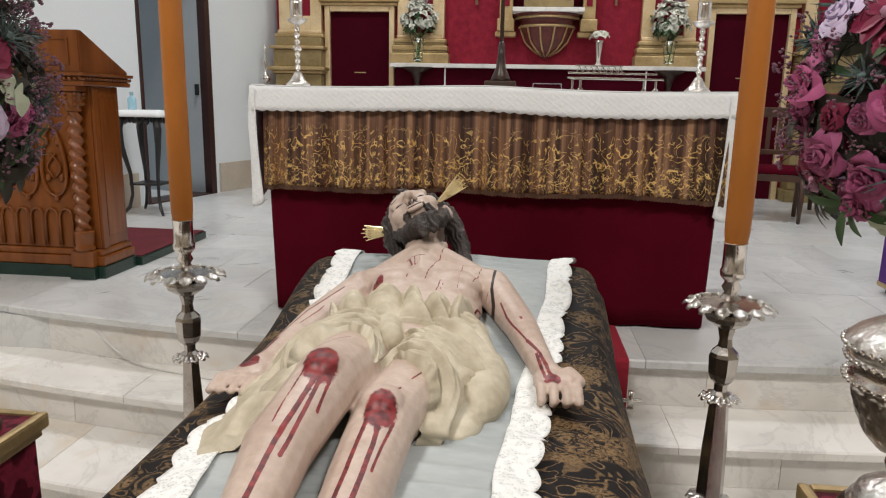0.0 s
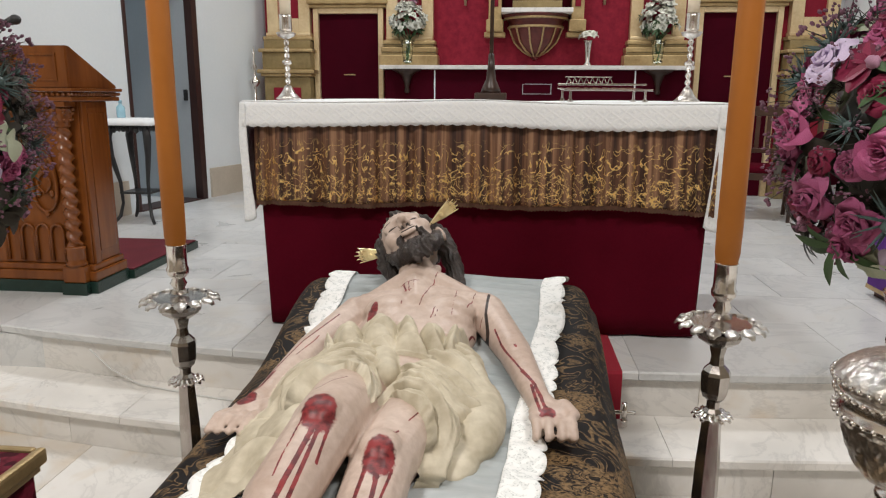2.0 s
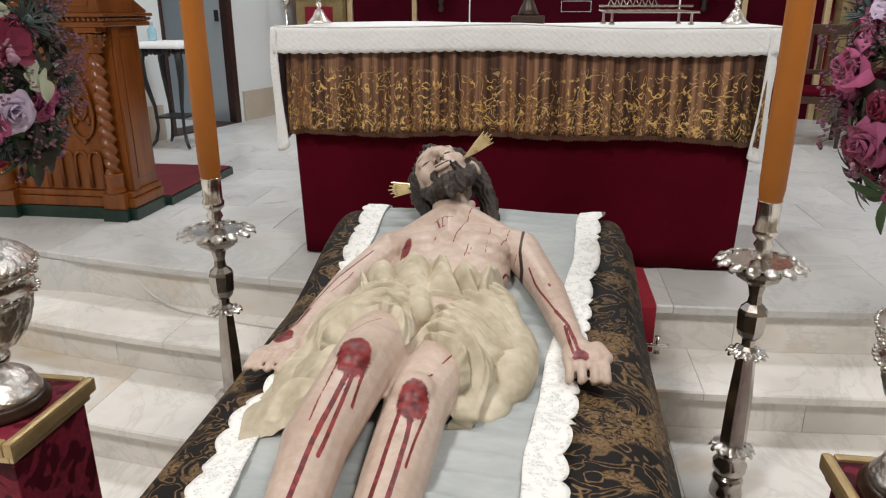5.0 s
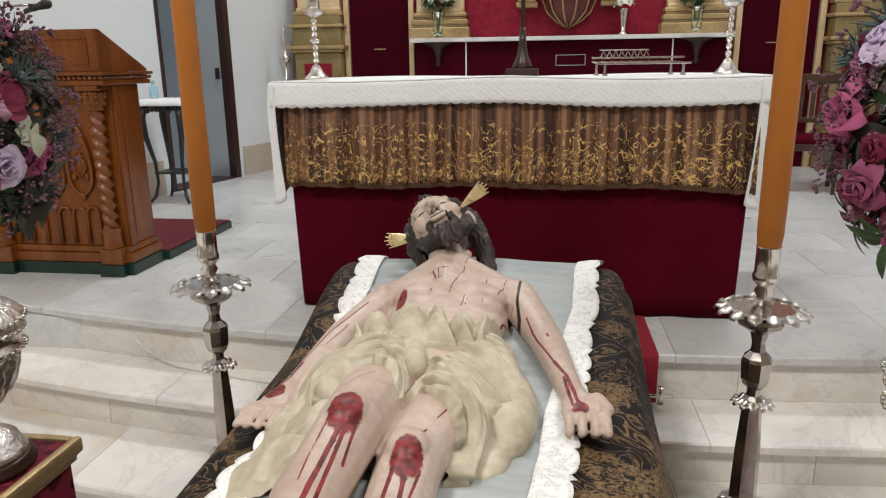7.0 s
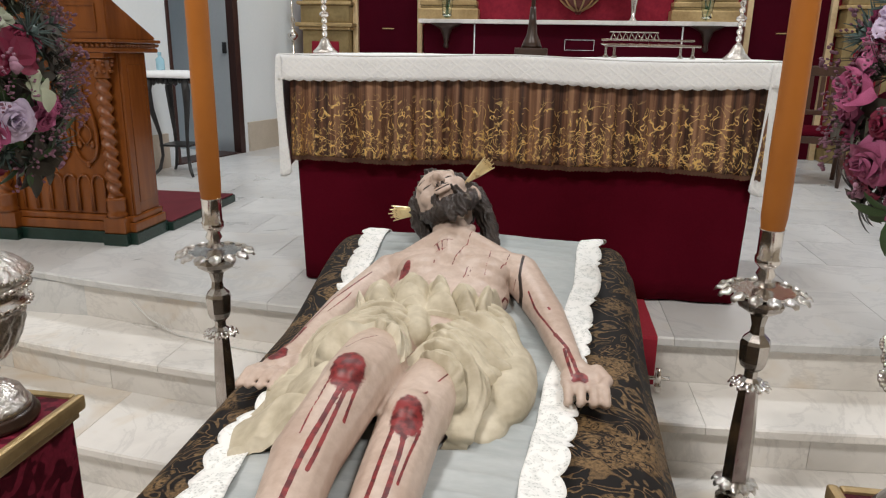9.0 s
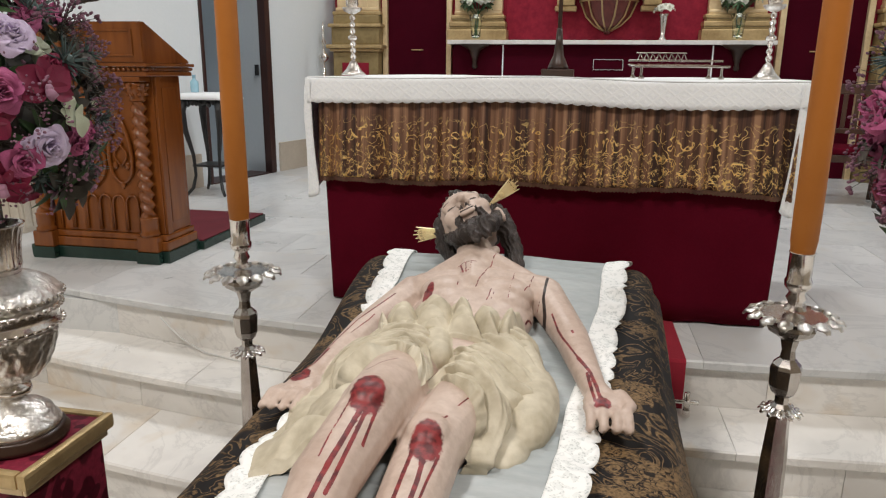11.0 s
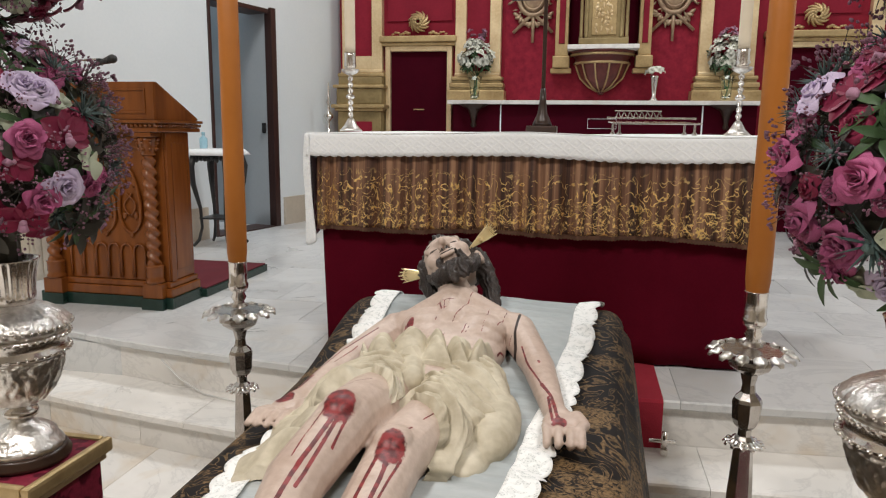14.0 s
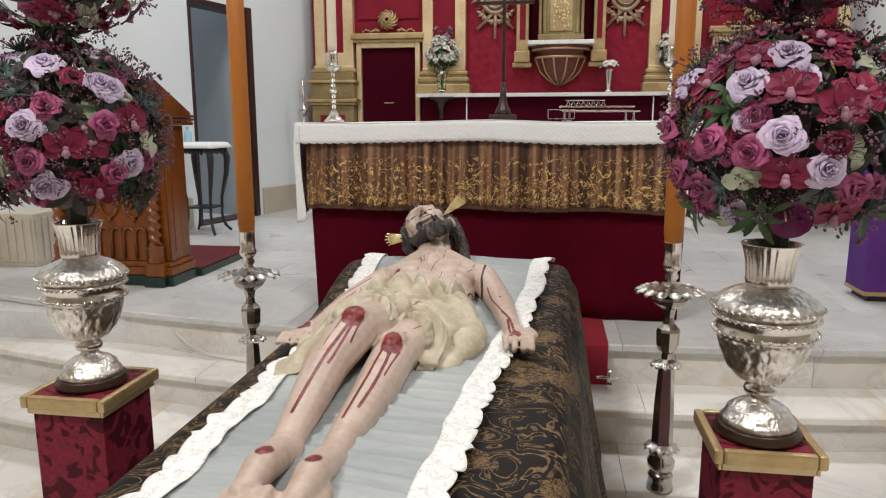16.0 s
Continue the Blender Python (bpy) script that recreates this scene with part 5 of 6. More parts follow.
# three gilded rays fixed in the statue's hair
def halo_ray(p, d, side, size):
    ob = thing("halo_ray", "small pierced gilt ray set beside the statue's head", "halo ray", group="halo rays")
    d, side = Vector(d).normalized(), Vector(side).normalized()
    bm = bmesh.new()
    root = Vector(p) - d * .035
    for k in range(-4, 5):
        a = k * .052
        q = (d * math.cos(a) + side * math.sin(a)).normalized()
        ln = size * (1 - .03 * abs(k) - (.12 if k % 2 else 0)) + .035
        tube([root, root + q * ln * .6, root + q * ln], [.003, .0034, .0014], 5, bm)
    part("beams", bm, GOLD_BRIGHT, ob)
    bm = bmesh.new()
    for j in (.30, .55, .78):
        pts = [Vector(p) + (d * math.cos(a) + side * math.sin(a)) * size * j for a in [(-.21 + .042 * i) for i in range(11)]]
        tube(pts, .0032, 5, bm)
    ball(bm, Vector(p) + d * size * .15, .010, 1)
    part("crossbands", bm, GOLD_BRIGHT, ob)
    return ob


GOLD_BRIGHT = two_scale("bright_gilt", (0.80, 0.62, 0.30), (0.96, 0.84, 0.52), 60, 10, 0.32, 0.7, relief=0.1)
halo_ray((-.100, 1.97, 1.139), (.73, 0, .68), (.68, 0, -.73), .072)
halo_ray((-.261, 1.93, 1.035), (-.99, 0, -.13), (-.13, 0, .99), .082)
halo_ray((-.215, 2.02, 1.075), (-.42, .88, .24), (.88, .42, .2), .08)


# ---- lectern on its carpeted platform ----
CARPET = two_scale("crimson_carpet", (0.10, 0.008, 0.016), (0.16, 0.014, 0.026), 180, 6, 0.95, relief=0.4)
plat = thing("lectern_platform", "low dark green platform with a crimson carpet top", "platform")
part("base", new_box(-2.84, -1.905, 3.475, 4.27, 0.5005, .548, bevel=.004), GREEN_MARBLE, plat)
part("carpet", new_box(-2.83, -1.915, 3.485, 4.26, .5485, .556, bevel=.002), CARPET, plat, "crimson carpet")

lect = thing("lectern", "carved varnished oak lectern with twisted corner columns", "lectern")
LX0, LX1, LY0, LY1 = -2.715, -1.945, 3.175, 3.47
part("green_plinth", new_box(LX0 - .03, LX1 + .015, LY0 - .005, LY1, .5005, .562, bevel=.003), GREEN_MARBLE, lect, "dark green marble plinth")
part("skirting", new_box(LX0 - .02, LX1 + .008, LY0 + .004, LY1 - .002, .5625, .612, bevel=.006), WOOD_LECTERN, lect)
part("skirting_moulding", new_box(LX0 - .008, LX1 - .004, LY0 + .014, LY1 - .006, .6125, .645, bevel=.008), WOOD_LECTERN, lect)
part("body", new_box(LX0 + .01, LX1 - .02, LY0 + .035, LY1 - .015, .6455, 1.445, bevel=.004), WOOD_LECTERN, lect)
for cx in (LX0 + .075, LX1 - .085):
    part("column_plinth", new_box(cx - .065, cx + .065, LY0 - .045, LY0 - .0055, .5005, .562, bevel=.003), GREEN_MARBLE, lect, "dark green marble block")
    part("column_base", new_box(cx - .058, cx + .058, LY0 - .038, LY0 + .034, .5625, .645, bevel=.006), WOOD_LECTERN, lect)
    part("column_foot", lathe([(.05, .6455), (.05, .66), (.042, .67), (.046, .685), (.046, .73), (.05, .738), (.036, .745)], 24, m=pose(cx, LY0, 0)), WOOD_LECTERN, lect, smooth=True)
    bm = bmesh.new()
    rings = []
    for i in range(61):
        z = .745 + (1.325 - .745) * i / 60
        ring = []
        for k in range(24):
            a = 2 * math.pi * k / 24
            r = .031 + .009 * math.cos(2 * (a + z * 58))
            ring.append(bm.verts.new((cx + r * math.cos(a), LY0 + r * math.sin(a), z)))
        rings.append(ring)
    for p, q in zip(rings, rings[1:]):
        for k in range(24):
            bm.faces.new((p[k], p[(k + 1) % 24], q[(k + 1) % 24], q[k]))
    part("twisted_shaft", bm, WOOD_LECTERN, lect, "rope-twisted column shaft", smooth=True)
    cap = lathe([(.034, 1.325), (.04, 1.333), (.034, 1.34), (.046, 1.37), (.054, 1.41), (.045, 1.42)], 24, m=pose(cx, LY0, 0))
    for k in range(8):
        a = 2 * math.pi * k / 8
        for zz, rr in ((1.36, .044), (1.39, .052), (1.408, .056)):
            ball(cap, (cx + rr * math.cos(a), LY0 + rr * math.sin(a), zz), .011, 1)
    part("capital", cap, WOOD_LECTERN, lect, "carved leafy capital", smooth=True)
    part("abacus", new_box(cx - .056, cx + .056, LY0 - .056, LY0 + .034, 1.4205, 1.4455, bevel=.004), WOOD_LECTERN, lect)
part("side_panel", new_box(LX1 - .0195, LX1 - .012, LY0 + .10, LY1 - .05, .70, 1.39, bevel=.003), WOOD_LECTERN, lect)
part("side_pilaster", new_box(LX1 - .0195, LX1 - .006, LY0 + .04, LY0 + .085, .646, 1.444, bevel=.003), WOOD_LECTERN, lect)
fy = LY0 + .034
part("front_frame", new_box(LX0 + .15, LX1 - .16, fy - .012, fy, 1.36, 1.42, bevel=.003), WOOD_LECTERN, lect)
for i in range(6):
    x0 = LX0 + .155 + i * .078
    bm = bmesh.new()
    pts = [(x0, fy - .008, .66), (x0, fy - .008, .80)] + [(x0 + .034 - .034 * math.cos(a), fy - .008, .80 + .045 * math.sin(a)) for a in [math.pi * j / 8 for j in range(1, 8)]] + [(x0 + .068, fy - .008, .80), (x0 + .068, fy - .008, .66)]
    tube(pts, .007, 6, bm)
    part("lancet", bm, WOOD_LECTERN, lect, smooth=True)
for i in range(3):
    xc = LX0 + .23 + i * .155
    bm = bmesh.new()
    for sg in (-1, 1):
        tube([(xc + sg * .062 * math.sin(a) * (1 + .3 * math.cos(a)), fy - .010, 1.08 - .17 * math.cos(a)) for a in [math.pi * j / 16 for j in range(17)]], [.006 + .005 * math.sin(math.pi * j / 16) for j in range(17)], 6, bm)
        tube([(xc + sg * .035 * math.sin(a * 1.5), fy - .010, 1.0 + .05 * a) for a in [j * .3 for j in range(9)]], .006, 6, bm)
        ball(bm, (xc + sg * .03, fy - .01, 1.18), .018, 1, (1, .5, 1.6))
        ball(bm, (xc + sg * .035, fy - .01, 1.0), .016, 1, (1, .5, 1.5))
    ball(bm, (xc, fy - .01, 1.27), .016, 2, (1, .6, 1.6))
    ball(bm, (xc, fy - .01, .9), .014, 2, (1, .6, 1.4))
    part("carved_scroll", bm, WOOD_LECTERN, lect, "carved scrolling leaves", smooth=True)
part("cornice", new_box(LX0 - .012, LX1 + .012, LY0 - .06, LY1 + .06, 1.446, 1.468, bevel=.006), WOOD_LECTERN, lect)
part("cornice_top", new_box(LX0 - .022, LX1 + .022, LY0 - .07, LY1 + .075, 1.492, 1.508, bevel=.004), WOOD_LECTERN, lect)
bm = bmesh.new()
for i in range(30):
    x = LX0 + .0 + i * (LX1 - LX0) / 29
    ball(bm, (x, LY0 - .056, 1.480), .012, 1, (1.1, .8, .8), Euler((0, .5, 0)))
part("rope_moulding", bm, WOOD_LECTERN, lect, "carved rope moulding", smooth=True)
bm = bmesh.new()
for i in range(17):
    ball(bm, (LX1 + .008, LY0 - .045 + i * .025, 1.480), .012, 1, (.8, 1.1, .8), Euler((.5, 0, 0)))
part("rope_moulding", bm, WOOD_LECTERN, lect, "carved rope moulding", smooth=True)
part("cornice_core", new_box(LX0 - .002, LX1 + .002, LY0 - .05, LY1 + .05, 1.4685, 1.4915), WOOD_LECTERN, lect)
bm = bmesh.new()
ya, yb = LY0 - .05, LY1 + .06
pr_ = [(ya, 1.5085), (yb, 1.5085), (yb, 1.522), (ya + .03, 1.70), (ya, 1.70)]
l_ = [bm.verts.new((LX0 + .0, y, z)) for y, z in pr_]
r_ = [bm.verts.new((LX1 - .0, y, z)) for y, z in pr_]
for k in range(5):
    bm.faces.new((l_[k], l_[(k + 1) % 5], r_[(k + 1) % 5], r_[k]))
bm.faces.new(l_[::-1])
bm.faces.new(r_)
bmesh.ops.bevel(bm, geom=bm.edges[:], offset=.004, segments=2, affect="EDGES")
part("book_rest", bm, WOOD_LECTERN, lect, "sloping book rest")
for x0, x1 in ((LX0 + .05, LX0 + .27), (LX0 + .50, LX1 - .05)):
    bm = bmesh.new()
    for a, b, c, d in ((x0, x1, 1.655, 1.667), (x0, x1, 1.54, 1.552), (x0, x0 + .012, 1.5525, 1.6545), (x1 - .012, x1, 1.5525, 1.6545)):
        box(bm, a, b, LY0 - .056, LY0 - .0505, c, d, .002)
    part("panel_frame", bm, WOOD_LECTERN, lect)
bm = bmesh.new()
tube([(LX0 + .385 + .062 * math.cos(a), LY0 - .053, 1.60 + .06 * math.sin(a)) for a in [math.pi * 2 * j / 20 for j in range(21)]], .007, 6, bm)
ball(bm, (LX0 + .385, LY0 - .052, 1.60), .03, 2, (1, .3, 1))
part("medallion", bm, WOOD_LECTERN, lect, "round carved medallion", smooth=True)

mic = thing("microphone", "black microphone on a thin boom arm above the lectern", "microphone")
md = Vector((.93, -.1, .22)).normalized()
mp = Vector((-2.235, 3.215, 1.822))
bm = bmesh.new()
ball(bm, mp, .024, 2, (1.15, 1, 1))
part("grille", bm, BLACK_METAL, mic, smooth=True)
part("handle", tube([mp - md * .02, mp - md * .05, mp - md * .13], [.021, .015, .011], 12), BLACK_METAL, mic, smooth=True)
part("clip", tube([mp - md * .085 + Vector((0, 0, .022)), mp - md * .085 - Vector((0, 0, .012))], .016, 8), BLACK_METAL, mic)
part("boom", tube([mp - md * .09 + Vector((0, .01, .02)), mp + Vector((-.25, .05, .0)), mp + Vector((-.46, .14, -.035)), (-2.70, 3.44, 1.55)], .006, 8), PEWTER, mic, smooth=True)
part("cable", tube([mp - md * .13, mp - md * .15 - Vector((0, 0, .03)), (-2.42, 3.23, 1.74), (-2.46, 3.25, 1.66)], .003, 6), BLACK_METAL, mic)
part("base", lathe([(.05, 0), (.05, .012), (.012, .02), (.01, .05)], 20, m=pose(-2.70, 3.44, 1.518)), BLACK_METAL, mic, smooth=True)

# ---- carved black stand with a white cloth, in front of the doorway ----
stand = thing("side_stand", "small black carved stand with cabriole legs", "side table", pose(-2.74, 5.16, .5))
part("top", new_box(-.16, .16, -.16, .16, .765, .79, bevel=.006), BLACK_METAL, stand)
for sx in (-1, 1):
    bm = bmesh.new()
    for i in range(9):
        ball(bm, (-.14 + i * .035, sx * .145, .735 - .02 * math.sin(i * 1.3) ** 2), .022, 1, (1, .45, 1.2))
    part("apron", bm, BLACK_METAL, stand, smooth=True)
    bm = bmesh.new()
    for i in range(9):
        ball(bm, (sx * .145, -.14 + i * .035, .735 - .02 * math.sin(i * 1.3) ** 2), .022, 1, (.45, 1, 1.2))
    part("apron", bm, BLACK_METAL, stand, smooth=True)
    for sy in (-1, 1):
        part("leg", tube([(sx * .13, sy * .13, .77), (sx * .155, sy * .155, .66), (sx * .145, sy * .145, .52), (sx * .11, sy * .11, .32), (sx * .105, sy * .105, .16), (sx * .125, sy * .125, .06), (sx * .16, sy * .16, .012)], [.026, .03, .022, .014, .012, .014, .012], 8), BLACK_METAL, stand, smooth=True)
part("stretcher", new_box(-.12, .12, -.12, .12, .23, .245, bevel=.003), BLACK_METAL, stand)
doily = thing("table_cloth", "small white lace cloth on the black stand", "cloth", pose(-2.74, 5.16, .5))
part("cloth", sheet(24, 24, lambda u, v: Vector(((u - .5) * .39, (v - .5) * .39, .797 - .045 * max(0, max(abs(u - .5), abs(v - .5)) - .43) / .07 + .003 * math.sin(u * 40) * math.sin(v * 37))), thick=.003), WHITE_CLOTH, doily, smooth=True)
bottle = thing("bottle", "small clear bottle with a pale blue cap", "bottle", pose(-2.86, 5.16, 1.301))
CLEAR = two_scale("pale_blue_plastic", (0.25, 0.50, 0.62), (0.42, 0.64, 0.74), 30, 6, 0.15, relief=0)
part("body", lathe([(.03, 0), (.032, .01), (.032, .08), (.012, .10), (.012, .11)], 18), CLEAR, bottle, smooth=True)
part("cap", lathe([(.014, .1105), (.014, .13), (.012, .132)], 14), CLEAR, bottle, smooth=True)

# ---- armchairs behind the altar ----
CHAIR_WOOD = two_scale("walnut", (0.035, 0.016, 0.010), (0.085, 0.04, 0.022), 30, 4, 0.38, stretch=(1, 1, .2))


def armchair(m):
    c = thing("armchair", "dark walnut armchair with a crimson upholstered seat", "chair", m, group="armchairs behind the altar")
    for sx in (-1, 1):
        part("leg", tube([(sx * .2, -.2, 0), (sx * .205, -.205, .2), (sx * .2, -.2, .36)], [.014, .018, .024], 8), CHAIR_WOOD, c, smooth=True)
        part("back_post", tube([(sx * .18, .22, 0), (sx * .19, .2, .38), (sx * .185, .24, .9)], [.018, .02, .016], 8), CHAIR_WOOD, c, smooth=True)
        part("arm", tube([(sx * .19, .22, .64), (sx * .235, .05, .62), (sx * .24, -.14, .60), (sx * .225, -.2, .57), (sx * .215, -.17, .545)], [.016, .018, .02, .022, .014], 8), CHAIR_WOOD, c, smooth=True)
        part("arm_support", tube([(sx * .2, -.16, .38), (sx * .225, -.13, .50), (sx * .235, -.12, .60)], .014, 8), CHAIR_WOOD, c, smooth=True)
        part("side_rail", new_box(sx * .2 - .012, sx * .2 + .012, -.19, .19, .33, .385, bevel=.004), CHAIR_WOOD, c)
    part("front_rail", new_box(-.19, .19, -.212, -.188, .33, .385, bevel=.004), CHAIR_WOOD, c)
    part("seat", new_box(-.215, .215, -.22, .2, .386, .44, bevel=.02), VELVET, c, "crimson upholstered seat", smooth=True)
    part("top_rail", new_box(-.2, .2, .222, .25, .83, .91, bevel=.008), CHAIR_WOOD, c)
    part("lower_rail", new_box(-.18, .18, .205, .228, .52, .56, bevel=.005), CHAIR_WOOD, c)
    for i in range(3):
        part("slat", new_box(-.10 + i * .085, -.065 + i * .085, .214, .232, .5605, .8295, bevel=.003), CHAIR_WOOD, c)
    return c


chair = armchair(pose(2.22, 6.0, .5, 0, 0, -18))
copy_thing(chair, pose(2.82, 6.35, .5, 0, 0, -30))
copy_thing(chair, pose(3.25, 5.7, .5, 0, 0, -50))


# ---- gilded altarpiece ----
RY = 7.36
ret = thing("altarpiece", "tall crimson and gold carved altarpiece with pilasters and side doors", "altarpiece")


def rpart(name, x0, x1, z0, z1, out, mat, bev=.004, label="", back=RY):
    return part(name, new_box(x0, x1, back - out, back - .0005, z0, z1, bevel=bev), mat, ret, label)


part("backboard", new_box(-2.45, 3.24, RY, RY + .18, .5, 4.6), RED_PAINT, ret, "oxblood painted backboard")
DAMASK_WALL = two_scale("crimson_damask_panel", (0.18, 0.010, 0.024), (0.31, 0.022, 0.043), 50, 14, 0.75, relief=0.12, spec=0.15)
rpart("damask_panel", -.655, 1.255, 1.79, 4.4, .012, DAMASK_WALL, .002, "crimson damask panel")


def pilaster(x0, x1, z0, mat, strip, inner):
    """Pilaster: two gilt strips with a red recessed panel, above a stepped base."""
    w = x1 - x0
    rpart("strip", x0, x0 + strip, z0, 4.4, .09, mat, .006)
    rpart("strip", x1 - strip, x1, z0, 4.4, .09, mat, .006)
    rpart("panel", x0 + strip + .0005, x1 - strip - .0005, z0 + inner, 4.4, .05, RED_PAINT, .002, "oxblood recessed panel")
    rpart("panel_sill", x0 + strip + .0005, x1 - strip - .0005, z0, z0 + inner - .001, .088, mat, .006)


def stepped_base(x0, x1, steps, mats):
    for (z0, z1, ex, out), mt in zip(steps, mats):
        rpart("base_moulding", x0 - ex, x1 + ex, z0, z1 - .0005, out, mt, min(.012, (z1 - z0) * .35))


for x0, x1 in ((-2.40, -1.955), (2.765, 3.205)):
    pilaster(x0, x1, 2.10, GILT_PALE, .115, .14)
    stepped_base(x0, x1, [(.5, .62, .05, .25), (.62, 1.66, .02, .20), (1.66, 1.69, .045, .235), (1.69, 1.73, .075, .265), (1.73, 1.90, .03, .21), (1.90, 1.935, .06, .24), (1.935, 2.02, .02, .17), (2.02, 2.06, .035, .15), (2.06, 2.10, .01, .12)],
                 [OLIVE_GOLD, OLIVE_GOLD, GILT, GILT, OLIVE_GOLD, GILT, OLIVE_GOLD, GILT, GILT_PALE])
    part("pedestal_panel", new_box(x0 + .08, x1 - .08, RY - .213, RY - .2005, .80, 1.55, bevel=.004), RED_PAINT, ret, "red painted panel")
for x0, x1 in ((-1.165, -.69), (1.255, 1.775)):
    pilaster(x0, x1, 2.06, GILT_PALE, .115, .02)
    stepped_base(x0, x1, [(1.775, 1.88, .06, .20), (1.88, 1.905, .04, .17), (1.905, 1.955, .045, .18), (1.955, 1.98, .02, .15), (1.98, 2.02, .03, .16), (2.02, 2.06, .0, .12)], [GILT, OLIVE_GOLD, GILT, OLIVE_GOLD, GILT, GILT_PALE])

for x0, x1 in ((-1.925, -1.20), (1.90, 2.70)):
    d = rpart("door_panel", x0 + .055, x1 - .055, .5, 2.285, .03, VELVET_DARK, .002, "dark crimson door")
    for a, b in ((x0, x0 + .0545), (x1 - .0545, x1)):
        rpart("door_frame", a, b, .5, 2.34, .075, GILT_PALE, .008)
    rpart("door_frame", x0 + .055, x1 - .055, 2.2855, 2.34, .075, GILT_PALE, .008)
    rpart("door_cornice", x0 - .03, x1 + .03, 2.3405, 2.375, .09, GILT, .006)
    rpart("door_cornice", x0 - .05, x1 + .05, 2.3755, 2.44, .13, GILT, .012)
    part("pull", new_box(x0 + .30, x0 + .42, RY - .04, RY - .0305, 1.68, 1.69), GILT, d)
    rpart("over_panel", x0 + .01, x1 - .01, 2.60, 2.98, .02, RED_PAINT, .003, "oxblood painted panel")
    rpart("over_cornice", x0 - .02, x1 + .02, 3.02, 3.10, .07, GILT_PALE, .01)
    rpart("over_cornice", x0 - .04, x1 + .04, 3.1005, 3.15, .11, GILT, .01)
    xc = (x0 + x1) / 2
    bm = bmesh.new()
    for k in range(11):
        a0 = 2 * math.pi * k / 11
        tube([(xc + (.03 + .022 * j) * math.cos(a0 + .32 * j), RY - .085 + .008 * j, 2.585 + (.03 + .020 * j) * math.sin(a0 + .32 * j)) for j in range(5)], [.012, .019, .017, .013, .006], 6, bm)
    for k in range(7):
        a0 = 2 * math.pi * k / 7
        ball(bm, (xc + .03 * math.cos(a0), RY - .10, 2.585 + .03 * math.sin(a0)), .016, 1, (1, .7, 1.3), Euler((0, -a0, 0)))
    for sg in (-1, 1):
        for j in range(7):
            ball(bm, (xc + sg * (.12 + .028 * j), RY - .03, 2.475 + .012 * math.sin(j * 1.7)), .022 - .0015 * j, 1, (1.3, .6, .8))
    part("rosette", bm, GILT, ret, "gilded carved rosette with leaf sprays", smooth=True)

# shelf with white edge on brackets
part("shelf", new_box(-1.20, 1.845, 7.05, RY - .001, 1.735, 1.774, bevel=.004), MARBLE, ret, "white marble shelf")
part("shelf_front", new_box(-1.15, 1.80, 7.12, RY - .001, .5, 1.7345), VELVET_DARK, ret, "dark crimson altar front")
for x in (-.66, 1.30):
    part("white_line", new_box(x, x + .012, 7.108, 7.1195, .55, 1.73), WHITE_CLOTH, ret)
for x in (-.93, 1.52):
    part("bracket", lathe([(.012, 1.50), (.03, 1.52), (.02, 1.56), (.035, 1.62), (.06, 1.68), (.16, 1.7345)], 20, m=pose(x, 7.09, 0)), DARK_WOOD, ret, smooth=True)
bm = bmesh.new()
for a, b, c, d in ((.22, .50, 1.595, 1.598), (.22, .50, 1.50, 1.503), (.22, .223, 1.5035, 1.5945), (.497, .50, 1.5035, 1.5945)):
    box(bm, a, b, 7.112, 7.1195, c, d)
part("inset_frame", bm, WHITE_CLOTH, ret)

# niche frame round the tabernacle
for x0, x1 in ((-.135, -.005), (.675, .80)):
    rpart("niche_pilaster", x0, x1, 2.22, 4.3, .11, GILT, .008, back=RY - .0125)
    rpart("niche_panel", x0 + .035, x1 - .035, 2.34, 4.2, .122, RED_PAINT, .003, back=RY - .0125)
    rpart("niche_foot", x0 - .02, x1 + .02, 2.10, 2.2195, .15, GILT, .012, back=RY - .0125)
    rpart("niche_foot", x0 - .04, x1 + .04, 2.05, 2.0995, .12, GILT, .012, back=RY - .0125)
rpart("niche_back", -.0045, .6745, 2.33, 4.2, .03, VELVET_DARK, .002, back=RY - .0125)
bm = lathe([(.02, 1.84), (.035, 1.86), (.03, 1.88), (.12, 1.92), (.205, 2.0), (.25, 2.10), (.262, 2.13), (.268, 2.16), (.262, 2.19), (.30, 2.23), (.34, 2.262)], 40, m=pose(.335, RY - .03, 0))
part("corbel", bm, two_scale("marbled_oxblood", (0.09, 0.012, 0.012), (0.18, 0.04, 0.03), 40, 9, 0.35), ret, "bowl-shaped corbel", smooth=True)
bm = bmesh.new()
for k in range(6):
    a = math.pi + math.pi * (k + .5) / 6
    tube([(.335 + r * math.cos(a), RY - .03 + r * math.sin(a), z) for r, z in ((.04, 1.87), (.13, 1.92), (.215, 2.0), (.258, 2.10), (.272, 2.14))], .009, 6, bm)
for rr, zz in ((.272, 2.145), (.31, 2.225)):
    tube([(.335 + rr * math.cos(a), RY - .03 + rr * math.sin(a), zz) for a in [math.pi + math.pi * j / 20 for j in range(21)]], .013, 6, bm)
part("corbel_ribs", bm, GILT, ret, "gilt ribs", smooth=True)
part("corbel_shelf", new_box(-.005, .675, RY - .36, RY - .14, 2.2625, 2.305, bevel=.006), MARBLE, ret, "white marble ledge")

